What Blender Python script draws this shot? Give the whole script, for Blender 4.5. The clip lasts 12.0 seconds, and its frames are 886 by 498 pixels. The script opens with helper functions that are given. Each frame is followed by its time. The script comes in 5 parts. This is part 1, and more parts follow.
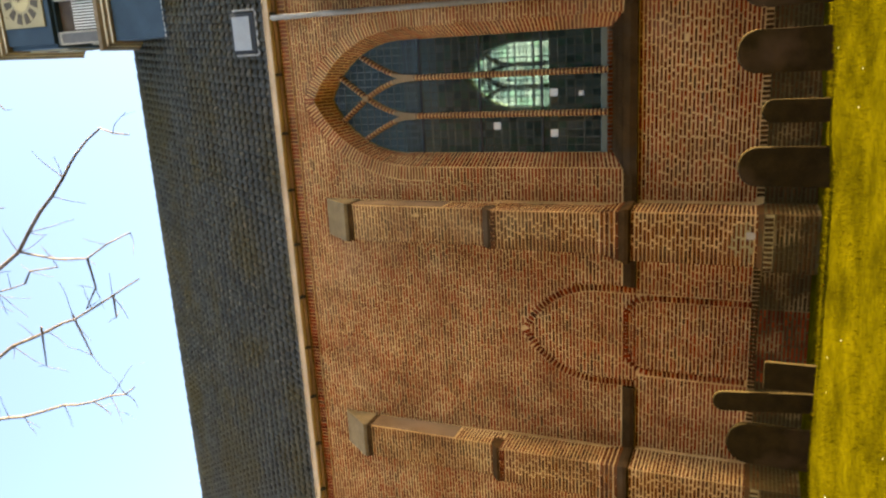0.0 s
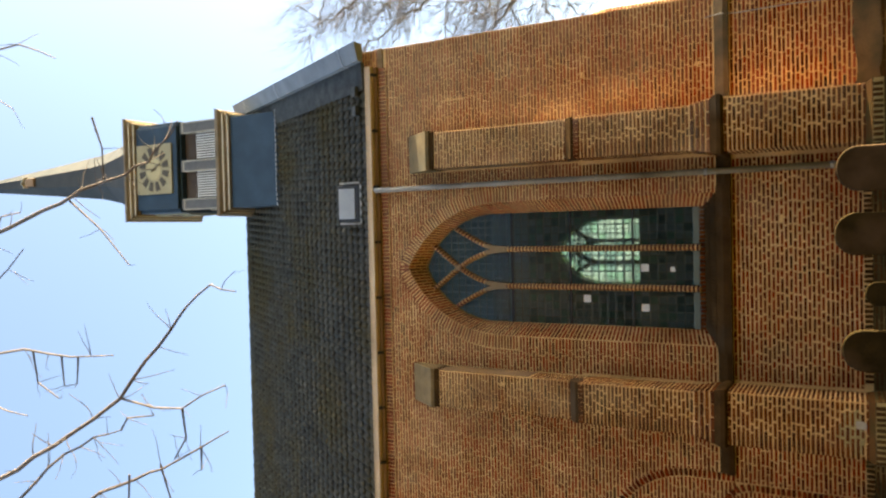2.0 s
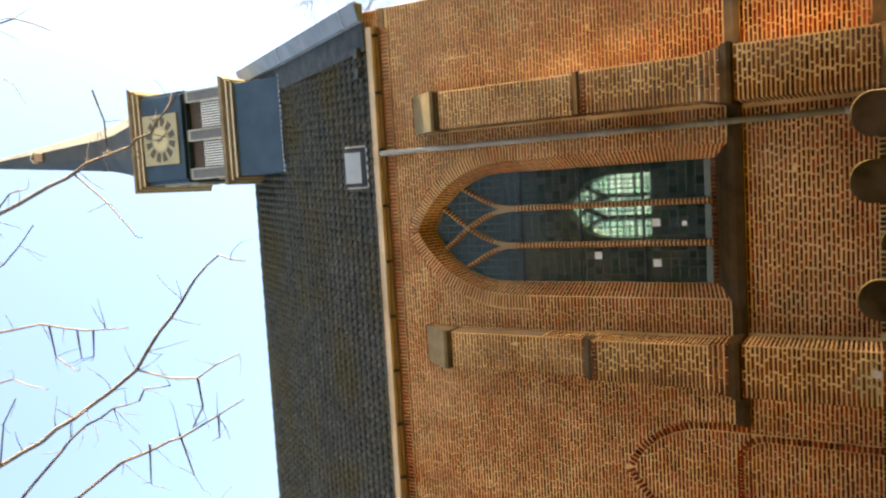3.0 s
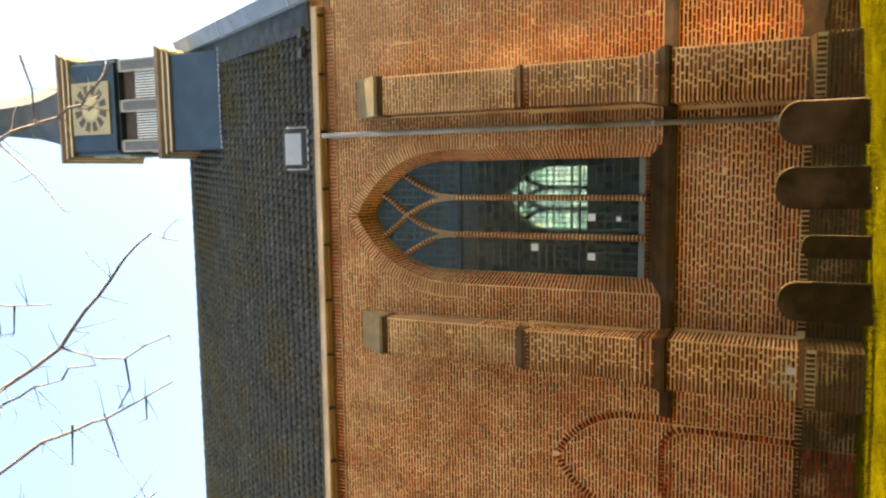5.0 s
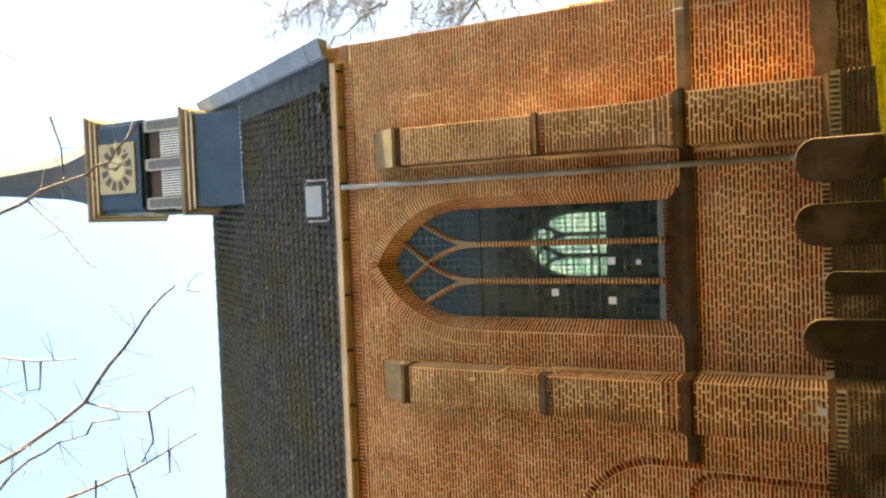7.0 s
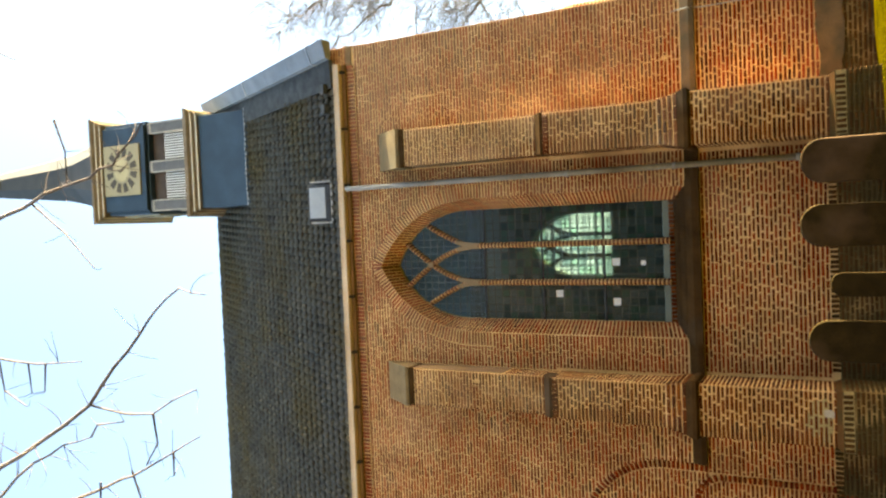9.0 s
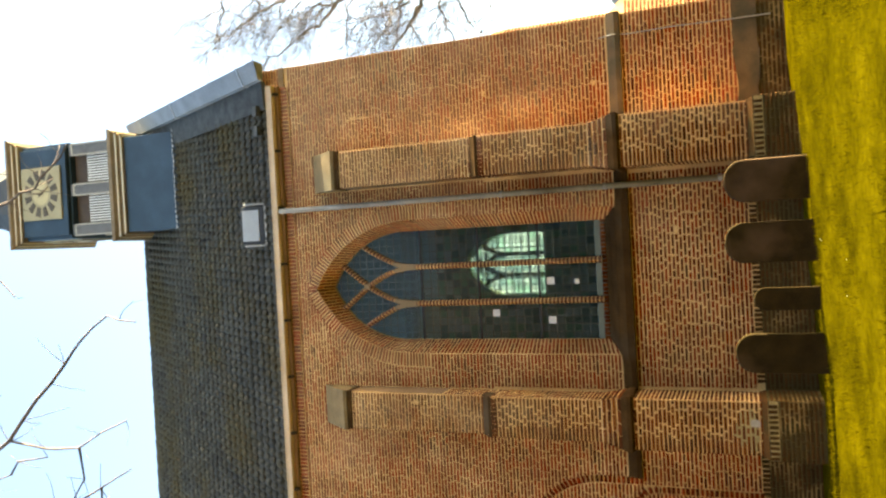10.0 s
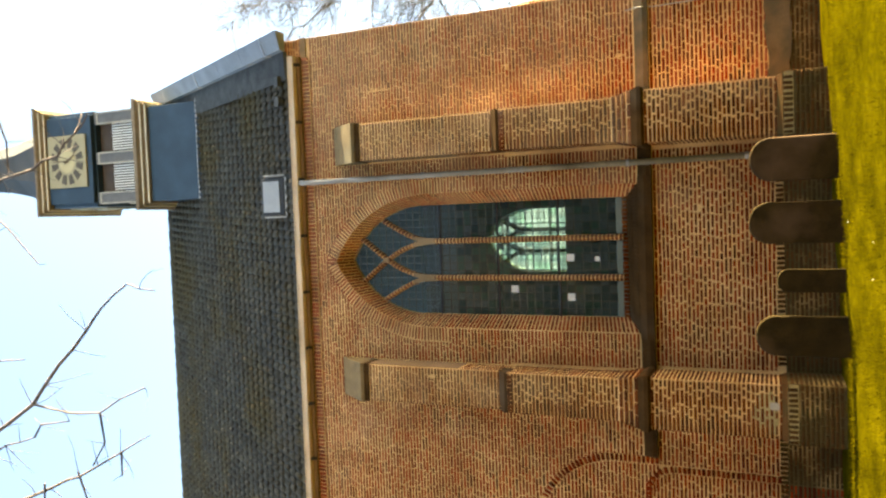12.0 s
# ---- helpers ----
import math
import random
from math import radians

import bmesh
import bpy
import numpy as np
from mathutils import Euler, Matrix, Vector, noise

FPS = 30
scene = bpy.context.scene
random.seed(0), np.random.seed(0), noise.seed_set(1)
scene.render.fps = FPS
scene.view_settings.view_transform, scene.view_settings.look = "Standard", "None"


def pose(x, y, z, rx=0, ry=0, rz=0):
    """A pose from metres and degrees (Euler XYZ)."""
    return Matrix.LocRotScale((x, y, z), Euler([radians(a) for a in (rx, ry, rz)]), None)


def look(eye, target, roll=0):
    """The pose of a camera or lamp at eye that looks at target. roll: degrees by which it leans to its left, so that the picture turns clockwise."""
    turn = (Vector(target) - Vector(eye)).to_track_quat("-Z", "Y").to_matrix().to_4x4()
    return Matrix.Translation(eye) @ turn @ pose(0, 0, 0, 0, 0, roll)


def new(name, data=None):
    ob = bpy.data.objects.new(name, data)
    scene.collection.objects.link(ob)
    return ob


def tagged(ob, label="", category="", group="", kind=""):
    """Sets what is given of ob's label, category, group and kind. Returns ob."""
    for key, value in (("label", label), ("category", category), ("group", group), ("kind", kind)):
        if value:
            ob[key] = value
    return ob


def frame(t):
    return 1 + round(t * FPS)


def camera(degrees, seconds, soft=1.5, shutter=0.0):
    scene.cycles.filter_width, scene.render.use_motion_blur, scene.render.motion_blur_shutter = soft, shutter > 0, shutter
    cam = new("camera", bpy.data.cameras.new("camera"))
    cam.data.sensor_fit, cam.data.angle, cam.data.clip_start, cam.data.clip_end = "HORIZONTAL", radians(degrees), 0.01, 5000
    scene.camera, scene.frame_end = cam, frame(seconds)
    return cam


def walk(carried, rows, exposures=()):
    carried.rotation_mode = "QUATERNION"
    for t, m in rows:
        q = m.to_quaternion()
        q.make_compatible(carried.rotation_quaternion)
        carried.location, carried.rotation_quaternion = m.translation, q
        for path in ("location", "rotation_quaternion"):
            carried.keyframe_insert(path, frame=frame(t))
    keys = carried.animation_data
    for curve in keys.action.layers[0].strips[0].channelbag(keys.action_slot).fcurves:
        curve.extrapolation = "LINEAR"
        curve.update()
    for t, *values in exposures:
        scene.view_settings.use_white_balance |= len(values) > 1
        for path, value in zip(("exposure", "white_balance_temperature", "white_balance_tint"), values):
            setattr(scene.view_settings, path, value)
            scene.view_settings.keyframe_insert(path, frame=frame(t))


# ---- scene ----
cam = camera(61.4, 12.0, soft=2.35)
PATH = [
    (0, (0.621, -10.428, 0.776), (0.1158, -8.6445, 1.5270), -87.16),
    (0.5, (0.63, -10.452, 0.76), (0.2133, -8.6562, 1.5355), -89.12),
    (1, (0.692, -10.416, 0.752), (0.3898, -8.6363, 1.6129), -89.82),
    (1.5, (0.619, -10.463, 0.753), (0.5306, -8.7534, 1.7872), -93.77),
    (2, (0.584, -10.551, 0.777), (0.5391, -8.7999, 1.7423), -90.65),
    (2.5, (0.604, -10.458, 0.734), (0.4196, -8.7244, 1.7140), -89.24),
    (3, (0.609, -10.436, 0.743), (0.4579, -8.7107, 1.7432), -90.89),
    (3.2, (0.582, -10.482, 0.737), (0.2989, -8.7351, 1.6687), -88.27),
    (3.5, (0.671, -10.482, 0.771), (0.4287, -8.7034, 1.6529), -89.93),
    (3.7, (0.63, -10.479, 0.75), (0.4407, -8.6995, 1.6431), -89.42),
    (5.3, (0.699, -10.487, 0.764), (0.4938, -8.6843, 1.6055), -87.96),
    (5.5, (0.62, -10.492, 0.761), (0.4438, -8.6906, 1.6117), -88.50),
    (6, (0.643, -10.491, 0.747), (0.5255, -8.6987, 1.6267), -89.96),
    (6.5, (0.643, -10.494, 0.739), (0.5725, -8.7102, 1.6408), -91.28),
    (7, (0.6, -10.529, 0.737), (0.5392, -8.7424, 1.6339), -91.33),
    (7.2, (0.642, -10.492, 0.72), (0.5592, -8.7080, 1.6203), -91.39),
    (8.8, (0.673, -10.476, 0.741), (0.6161, -8.6923, 1.6438), -91.50),
    (9, (0.632, -10.481, 0.723), (0.5696, -8.7019, 1.6345), -91.50),
    (9.5, (0.601, -10.466, 0.743), (0.6092, -8.6338, 1.5449), -91.64),
    (10, (0.656, -10.547, 0.785), (0.6382, -8.6899, 1.5272), -92.93),
    (10.5, (0.629, -10.488, 0.752), (0.4951, -8.6543, 1.5392), -92.43),
    (11, (0.604, -10.474, 0.736), (0.5416, -8.6446, 1.5420), -91.73),
    (11.5, (0.593, -10.485, 0.758), (0.5509, -8.6409, 1.5310), -91.94),
    (12, (0.656, -10.453, 0.736), (0.5721, -8.6240, 1.5408), -91.06),
]
walk(cam, [(t, look(eye, target, roll)) for t, eye, target, roll in PATH], [(0.0, 3.29, 7480, 9), (1.0, 3.29, 7480, 9), (1.5, 3.25, 7400, 9), (2.0, 2.93, 7300, 9), (2.5, 3.25, 7400, 9), (3.7, 3.35, 7480, 9), (5.3, 3.52, 7480, 9), (7.2, 3.52, 7480, 9), (9.0, 3.51, 7400, 5.0), (12.0, 3.51, 7400, 5.0)])

# ---- sky and sun ----
SUN_AZ, SUN_EL = 7.5, 17.0          # the sun stands to the right, just behind the plane of the long wall
world = bpy.data.worlds.new("sky")
scene.world = world
world.use_nodes = True
wn = world.node_tree
sky = wn.nodes.new("ShaderNodeTexSky")
sky.sky_type, sky.sun_disc = "NISHITA", False
sky.sun_elevation, sky.sun_rotation = radians(SUN_EL), radians(90 - SUN_AZ)
sky.air_density, sky.dust_density, sky.ozone_density = 1.0, 3.0, 1.5
wn.nodes["Background"].inputs[1].default_value = 0.1
haze = wn.nodes.new("ShaderNodeHueSaturation")      # thin high cloud takes most of the blue out
haze.inputs["Saturation"].default_value = 1.0
wn.links.new(sky.outputs[0], haze.inputs["Color"])
wn.links.new(haze.outputs[0], wn.nodes["Background"].inputs[0])
sun = new("sun", bpy.data.lights.new("sun", "SUN"))
sun.data.energy, sun.data.angle, sun.data.color = 5.0, radians(0.6), (1.0, 0.9, 0.68)
SUN_TO = Vector((math.cos(radians(SUN_EL)) * math.cos(radians(SUN_AZ)), math.cos(radians(SUN_EL)) * math.sin(radians(SUN_AZ)), math.sin(radians(SUN_EL))))
sun.matrix_world = look(SUN_TO * 60, (0, 0, 0))


# ---- materials ----
def material(name, colours, scale=3.0, rough=(0.75, 0.95), metal=0.0, bump=0.3, grain=60.0, pieces=0.0, stain=None, stain_at=(0.55, 0.7), stain_scale=0.8, spec=0.3, weather=0.0):
    """A procedural surface: a ramp of colours over coarse and fine noise (and a value for each piece), stains, roughness and relief."""
    m = bpy.data.materials.new(name)
    m.use_nodes = True
    nt = m.node_tree
    n, l = nt.nodes, nt.links
    b = n["Principled BSDF"]
    geo = n.new("ShaderNodeNewGeometry")
    coarse, fine = n.new("ShaderNodeTexNoise"), n.new("ShaderNodeTexNoise")
    for tex, s, d in ((coarse, scale, 4), (fine, grain, 3)):
        tex.inputs["Scale"].default_value, tex.inputs["Detail"].default_value = s, d
        l.new(geo.outputs["Position"], tex.inputs["Vector"])
    def maths(op, a, c):
        k = n.new("ShaderNodeMath")
        k.operation = op
        for i, v in enumerate((a, c)):
            if isinstance(v, (int, float)):
                k.inputs[i].default_value = v
            else:
                l.new(v, k.inputs[i])
        return k.outputs[0]
    value = maths("ADD", maths("MULTIPLY", coarse.outputs["Fac"], 0.65), maths("MULTIPLY", fine.outputs["Fac"], 0.35))
    value = maths("ADD", maths("MULTIPLY", maths("SUBTRACT", value, 0.5), 1.9), 0.5)
    if pieces:
        info = n.new("ShaderNodeObjectInfo")
        one = maths("FRACT", maths("ADD", info.outputs["Random"], geo.outputs["Random Per Island"]), 0)
        value = maths("ADD", maths("MULTIPLY", value, 1 - pieces), maths("MULTIPLY", one, pieces))
    ramp = n.new("ShaderNodeValToRGB")
    els = ramp.color_ramp.elements
    for i, c in enumerate(colours):
        p = 0.12 + 0.76 * i / max(1, len(colours) - 1)
        e = els[i] if i < 2 else els.new(p)
        e.position, e.color = p, (*c, 1)
    l.new(value, ramp.inputs[0])
    out = ramp.outputs[0]
    if stain:
        st, sr, mix = n.new("ShaderNodeTexNoise"), n.new("ShaderNodeMapRange"), n.new("ShaderNodeMix")
        st.inputs["Scale"].default_value, st.inputs["Detail"].default_value = stain_scale, 5
        l.new(geo.outputs["Position"], st.inputs["Vector"])
        sr.inputs["From Min"].default_value, sr.inputs["From Max"].default_value = stain_at
        sr.inputs["To Max"].default_value = 0.85
        l.new(st.outputs["Fac"], sr.inputs["Value"])
        mix.data_type = "RGBA"
        l.new(sr.outputs[0], mix.inputs["Factor"])
        l.new(out, mix.inputs[6])
        mix.inputs[7].default_value = (*stain, 1)
        out = mix.outputs[2]
    if weather:
        # lime bloom and soot in large soft-edged patches, the same on brick and joint
        split = n.new("ShaderNodeSeparateXYZ")
        l.new(geo.outputs["Position"], split.inputs[0])
        # bloom also grows with height and x: the sunlit upper right painted paler
        lime_sun = maths("ADD", maths("MULTIPLY", split.outputs["Z"], 0.05), maths("MULTIPLY", split.outputs["X"], 0.048))
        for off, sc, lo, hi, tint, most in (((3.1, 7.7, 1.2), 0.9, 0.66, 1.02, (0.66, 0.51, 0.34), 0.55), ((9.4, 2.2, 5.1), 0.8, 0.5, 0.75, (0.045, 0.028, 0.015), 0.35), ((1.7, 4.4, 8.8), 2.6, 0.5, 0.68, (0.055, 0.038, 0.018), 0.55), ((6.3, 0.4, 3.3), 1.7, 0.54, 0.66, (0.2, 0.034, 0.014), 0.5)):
            mv, tx, mr, mx = n.new("ShaderNodeVectorMath"), n.new("ShaderNodeTexNoise"), n.new("ShaderNodeMapRange"), n.new("ShaderNodeMix")
            mv.inputs[1].default_value = off
            l.new(geo.outputs["Position"], mv.inputs[0])
            tx.inputs["Scale"].default_value, tx.inputs["Detail"].default_value, tx.inputs["Roughness"].default_value = sc, 6, 0.6
            l.new(mv.outputs[0], tx.inputs["Vector"])
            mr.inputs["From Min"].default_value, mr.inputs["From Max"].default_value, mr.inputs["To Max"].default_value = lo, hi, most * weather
            l.new(maths("ADD", tx.outputs["Fac"], lime_sun) if sc == 0.9 else tx.outputs["Fac"], mr.inputs["Value"])
            mx.data_type = "RGBA"
            l.new(mr.outputs[0], mx.inputs["Factor"])
            l.new(out, mx.inputs[6])
            mx.inputs[7].default_value = (*tint, 1)
            out = mx.outputs[2]
    l.new(out, b.inputs["Base Color"])
    rr = n.new("ShaderNodeMapRange")
    rr.inputs["To Min"].default_value, rr.inputs["To Max"].default_value = rough
    l.new(fine.outputs["Fac"], rr.inputs["Value"])
    l.new(rr.outputs[0], b.inputs["Roughness"])
    b.inputs["Metallic"].default_value = metal
    b.inputs["Specular IOR Level"].default_value = spec
    if bump:
        bp = n.new("ShaderNodeBump")
        bp.inputs["Strength"].default_value, bp.inputs["Distance"].default_value = bump, 0.01
        l.new(fine.outputs["Fac"], bp.inputs["Height"])
        l.new(bp.outputs[0], b.inputs["Normal"])
    return m


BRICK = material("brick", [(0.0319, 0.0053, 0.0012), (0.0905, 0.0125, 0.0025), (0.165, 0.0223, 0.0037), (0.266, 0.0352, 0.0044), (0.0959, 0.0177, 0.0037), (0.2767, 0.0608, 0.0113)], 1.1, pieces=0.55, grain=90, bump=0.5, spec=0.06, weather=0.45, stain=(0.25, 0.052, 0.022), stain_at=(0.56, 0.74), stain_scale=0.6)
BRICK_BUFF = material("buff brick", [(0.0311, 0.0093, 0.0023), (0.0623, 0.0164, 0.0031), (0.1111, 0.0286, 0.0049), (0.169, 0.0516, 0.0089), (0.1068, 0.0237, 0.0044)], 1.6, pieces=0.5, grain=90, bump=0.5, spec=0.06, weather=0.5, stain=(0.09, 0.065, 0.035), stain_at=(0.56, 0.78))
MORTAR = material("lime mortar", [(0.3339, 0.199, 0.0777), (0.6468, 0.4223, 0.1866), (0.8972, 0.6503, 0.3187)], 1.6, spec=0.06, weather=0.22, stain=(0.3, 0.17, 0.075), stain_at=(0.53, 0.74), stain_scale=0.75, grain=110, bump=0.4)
RIBBRICK = material("moulded dark red brick", [(0.06, 0.02, 0.012), (0.11, 0.036, 0.019), (0.16, 0.055, 0.028)], 3, pieces=0.4, grain=90, bump=0.4, spec=0.06)
CAPSTONE = material("mossy cap stone", [(0.1056, 0.0747, 0.0339), (0.1701, 0.1207, 0.0561), (0.2346, 0.1667, 0.0794)], 4, grain=70, bump=0.5, stain=(0.11, 0.1, 0.06))
STONE = material("weathered sandstone", [(0.14, 0.1015, 0.0578), (0.245, 0.175, 0.0963), (0.3325, 0.245, 0.1435)], 3, grain=70, bump=0.4, stain=(0.1, 0.085, 0.055))
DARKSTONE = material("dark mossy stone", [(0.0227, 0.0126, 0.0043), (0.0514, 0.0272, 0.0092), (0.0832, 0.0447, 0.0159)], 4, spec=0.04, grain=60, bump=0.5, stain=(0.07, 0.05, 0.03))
RENDERED = material("cement render", [(0.11, 0.066, 0.03), (0.17, 0.105, 0.05), (0.22, 0.14, 0.068)], 2, grain=60, bump=0.4, stain=(0.2, 0.13, 0.08))
TANRENDER_LITSTRING = material("stained tan render and sunlit string tone", [(0.07, 0.045, 0.02), (0.12, 0.078, 0.036), (0.17, 0.112, 0.054)], 3, grain=60, bump=0.5, stain=(0.06, 0.05, 0.026), stain_at=(0.48, 0.66), stain_scale=2.5)
# plinth brick and mortar: moss and damp, plus foot shade put into the colour
BRICK_MOSS_SHADE = material("damp mossy brick with foot shade", [(0.0344, 0.0161, 0.0048), (0.062, 0.0284, 0.0081), (0.0964, 0.0433, 0.0119), (0.0516, 0.0279, 0.0087)], 2.4, pieces=0.4, grain=80, bump=0.5, spec=0.05, stain=(0.045, 0.034, 0.011), stain_at=(0.45, 0.62), stain_scale=2.5)
DAMPSHADE_MORTAR = material("damp stained mortar with foot shade", [(0.1512, 0.0978, 0.0367), (0.257, 0.1746, 0.0704), (0.378, 0.2654, 0.1163)], 2.5, spec=0.05, grain=90, bump=0.4, stain=(0.04, 0.033, 0.013), stain_at=(0.36, 0.5), stain_scale=1.9)
GRAVE = material("gravestone", [(0.0149, 0.0095, 0.0031), (0.0265, 0.0171, 0.0054), (0.0414, 0.0261, 0.0084)], 5, spec=0.04, grain=80, bump=0.5, stain=(0.1, 0.06, 0.035))
TILE = material("glazed roof tile", [(0.0298, 0.0325, 0.0307), (0.0515, 0.0542, 0.0496), (0.0733, 0.0758, 0.0661)], 1.2, spec=0.15, rough=(0.55, 0.8), pieces=0.35, grain=50, bump=0.3, stain=(0.06, 0.05, 0.02), stain_at=(0.46, 0.7), stain_scale=0.9)
ZINC = material("weathered zinc", [(0.2, 0.205, 0.2), (0.3, 0.305, 0.3), (0.4, 0.4, 0.39)], 2.5, rough=(0.5, 0.7), metal=0.15, stain=(0.1, 0.085, 0.06), grain=30, bump=0.08)
COPING = material("aged lead coping", [(0.1344, 0.1568, 0.1792), (0.1792, 0.205, 0.2296), (0.224, 0.252, 0.28)], 2.5, rough=(0.6, 0.8), grain=30, bump=0.15, spec=0.2)
CAME = material("old lead came", [(0.048, 0.072, 0.072), (0.112, 0.144, 0.14)], 3, rough=(0.5, 0.7), grain=30, bump=0.1)
LEAD = material("lead flashing", [(0.03, 0.031, 0.033), (0.05, 0.051, 0.053)], 3, rough=(0.5, 0.7), metal=0.2, grain=30, bump=0.2)
GUTTER = material("stained tan gutter paint", [(0.42, 0.32, 0.21), (0.57, 0.45, 0.31), (0.7, 0.57, 0.41)], 2, rough=(0.45, 0.65), grain=40, bump=0.1)
SOFFIT = material("brown cornice board", [(0.19, 0.12, 0.075), (0.3, 0.2, 0.125)], 3, grain=40, bump=0.2)
SLATE = material("blue slate cladding", [(0.012, 0.027, 0.045), (0.019, 0.04, 0.064), (0.034, 0.064, 0.095)], 2.0, rough=(0.4, 0.65), grain=40, bump=0.2, pieces=0.25)
SPIRE = material("weathered spire lead", [(0.02, 0.024, 0.026), (0.034, 0.037, 0.037), (0.05, 0.05, 0.045)], 2, rough=(0.6, 0.8), grain=30, bump=0.15)
FLASH = material("dark flashing", [(0.0294, 0.034, 0.036), (0.0529, 0.0587, 0.06), (0.0823, 0.0865, 0.084)], 4, rough=(0.8, 0.95), grain=20, bump=0.4, spec=0.08)
CREAM = material("cream painted fillet", [(0.55, 0.49, 0.36), (0.68, 0.62, 0.48)], 4, rough=(0.5, 0.65), grain=50, bump=0.1)
GOLDPAINT = material("ochre painted cornice", [(0.12, 0.089, 0.054), (0.18, 0.136, 0.086), (0.24, 0.185, 0.122)], 3, rough=(0.45, 0.6), grain=50, bump=0.15)
WORNPAINT = material("worn pale paint", [(0.2, 0.19, 0.16), (0.36, 0.34, 0.29)], 6, rough=(0.5, 0.7), grain=50, bump=0.1)
SMEAR = material("smeared yellowish mortar", [(0.2, 0.155, 0.07), (0.34, 0.27, 0.125), (0.46, 0.37, 0.18)], 6, grain=60, bump=0.5, spec=0.05)
PATCH = material("pale cement", [(0.3, 0.26, 0.21), (0.5, 0.45, 0.38)], 8, grain=60, bump=0.3)
WHITEPAINT = material("white paint", [(0.6, 0.6, 0.58), (0.74, 0.74, 0.72)], 4, rough=(0.5, 0.65), grain=60, bump=0.1)
GREYPAINT = material("grey paint", [(0.07, 0.07, 0.07), (0.12, 0.12, 0.122)], 4, rough=(0.5, 0.65), grain=60, bump=0.1)
BROWNPAINT = material("brown board", [(0.06, 0.045, 0.04), (0.1, 0.075, 0.06)], 4, grain=60, bump=0.1)
DIAL = material("cream dial paint", [(0.24, 0.21, 0.125), (0.31, 0.275, 0.17)], 4, rough=(0.5, 0.7), grain=50, bump=0.1)
DIALPALE = material("pale dial paint", [(0.36, 0.31, 0.17), (0.44, 0.38, 0.22)], 4, rough=(0.5, 0.7), grain=50, bump=0.1)
DIALDARK = material("dark numeral paint", [(0.05, 0.045, 0.04), (0.085, 0.075, 0.06)], 6, grain=50, bump=0.1)
BLACKMETAL = material("black painted steel", [(0.012, 0.014, 0.016), (0.03, 0.032, 0.035)], 4, rough=(0.4, 0.6), grain=50, bump=0.1)
LAMPGLASS = material("frosted lamp glass", [(0.26, 0.29, 0.31), (0.34, 0.37, 0.39)], 4, rough=(0.25, 0.4), grain=40, bump=0.05, spec=0.5)
PALEWOOD = material("pale green paint", [(0.1, 0.125, 0.105), (0.17, 0.2, 0.165)], 5, rough=(0.5, 0.7), grain=60, bump=0.1)
PLASTER = material("interior plaster", [(0.144, 0.24, 0.272), (0.216, 0.344, 0.392)], 1, grain=30, bump=0.1)
BARK = material("bark", [(0.06, 0.046, 0.038), (0.1, 0.078, 0.064), (0.15, 0.118, 0.098)], 6, grain=60, bump=0.5)
FARBARK = material("grey bark", [(0.12, 0.098, 0.075), (0.2, 0.165, 0.125)], 3, grain=30, bump=0.3)
TURF = material("turf", [(0.0218, 0.0172, 0.0007), (0.0529, 0.0414, 0.0011), (0.0989, 0.0759, 0.0023)], 2.2, grain=14, bump=0.6, spec=0.0)
BLADE = material("grass blade", [(0.0218, 0.0172, 0.0008), (0.054, 0.0425, 0.0014), (0.1035, 0.0794, 0.0023)], 2.2, pieces=0.2, grain=14, spec=0.0, rough=(0.7, 0.9), bump=0)


# warm brown, so the added belt out of view sends warm fill back
WARMBELT = material("warm brown belt", [(0.1, 0.07, 0.036), (0.19, 0.135, 0.07), (0.28, 0.2, 0.105)], 1.5, grain=8, bump=0.8)

blade_nodes = BLADE.node_tree
leaf, half = blade_nodes.nodes.new("ShaderNodeBsdfTranslucent"), blade_nodes.nodes.new("ShaderNodeMixShader")
blade_nodes.links.new(blade_nodes.nodes["Principled BSDF"].inputs["Base Color"].links[0].from_socket, leaf.inputs["Color"])
blade_nodes.links.new(blade_nodes.nodes["Principled BSDF"].outputs[0], half.inputs[1])
blade_nodes.links.new(leaf.outputs[0], half.inputs[2])
blade_nodes.links.new(half.outputs[0], blade_nodes.nodes["Material Output"].inputs["Surface"])


def glass(name, tint, rough):
    m = bpy.data.materials.new(name)
    m.use_nodes = True
    b = m.node_tree.nodes["Principled BSDF"]
    b.inputs["Base Color"].default_value = (*tint, 1)
    b.inputs["Transmission Weight"].default_value, b.inputs["Roughness"].default_value, b.inputs["IOR"].default_value = 0.99, rough, 1.22
    return m


GLASS = glass("old window glass", (0.72, 0.9, 0.85), 0.1)
FARGLASS = glass("greenish cathedral glass", (0.72, 0.6, 0.36), 0.25)
GLASSES = [GLASS, GLASS, glass("smoky old glass", (0.4, 0.6, 0.58), 0.1), glass("greenish old glass", (0.5, 0.8, 0.66), 0.09)]


# ---- mesh tools ----
WEAR = random.Random(77)


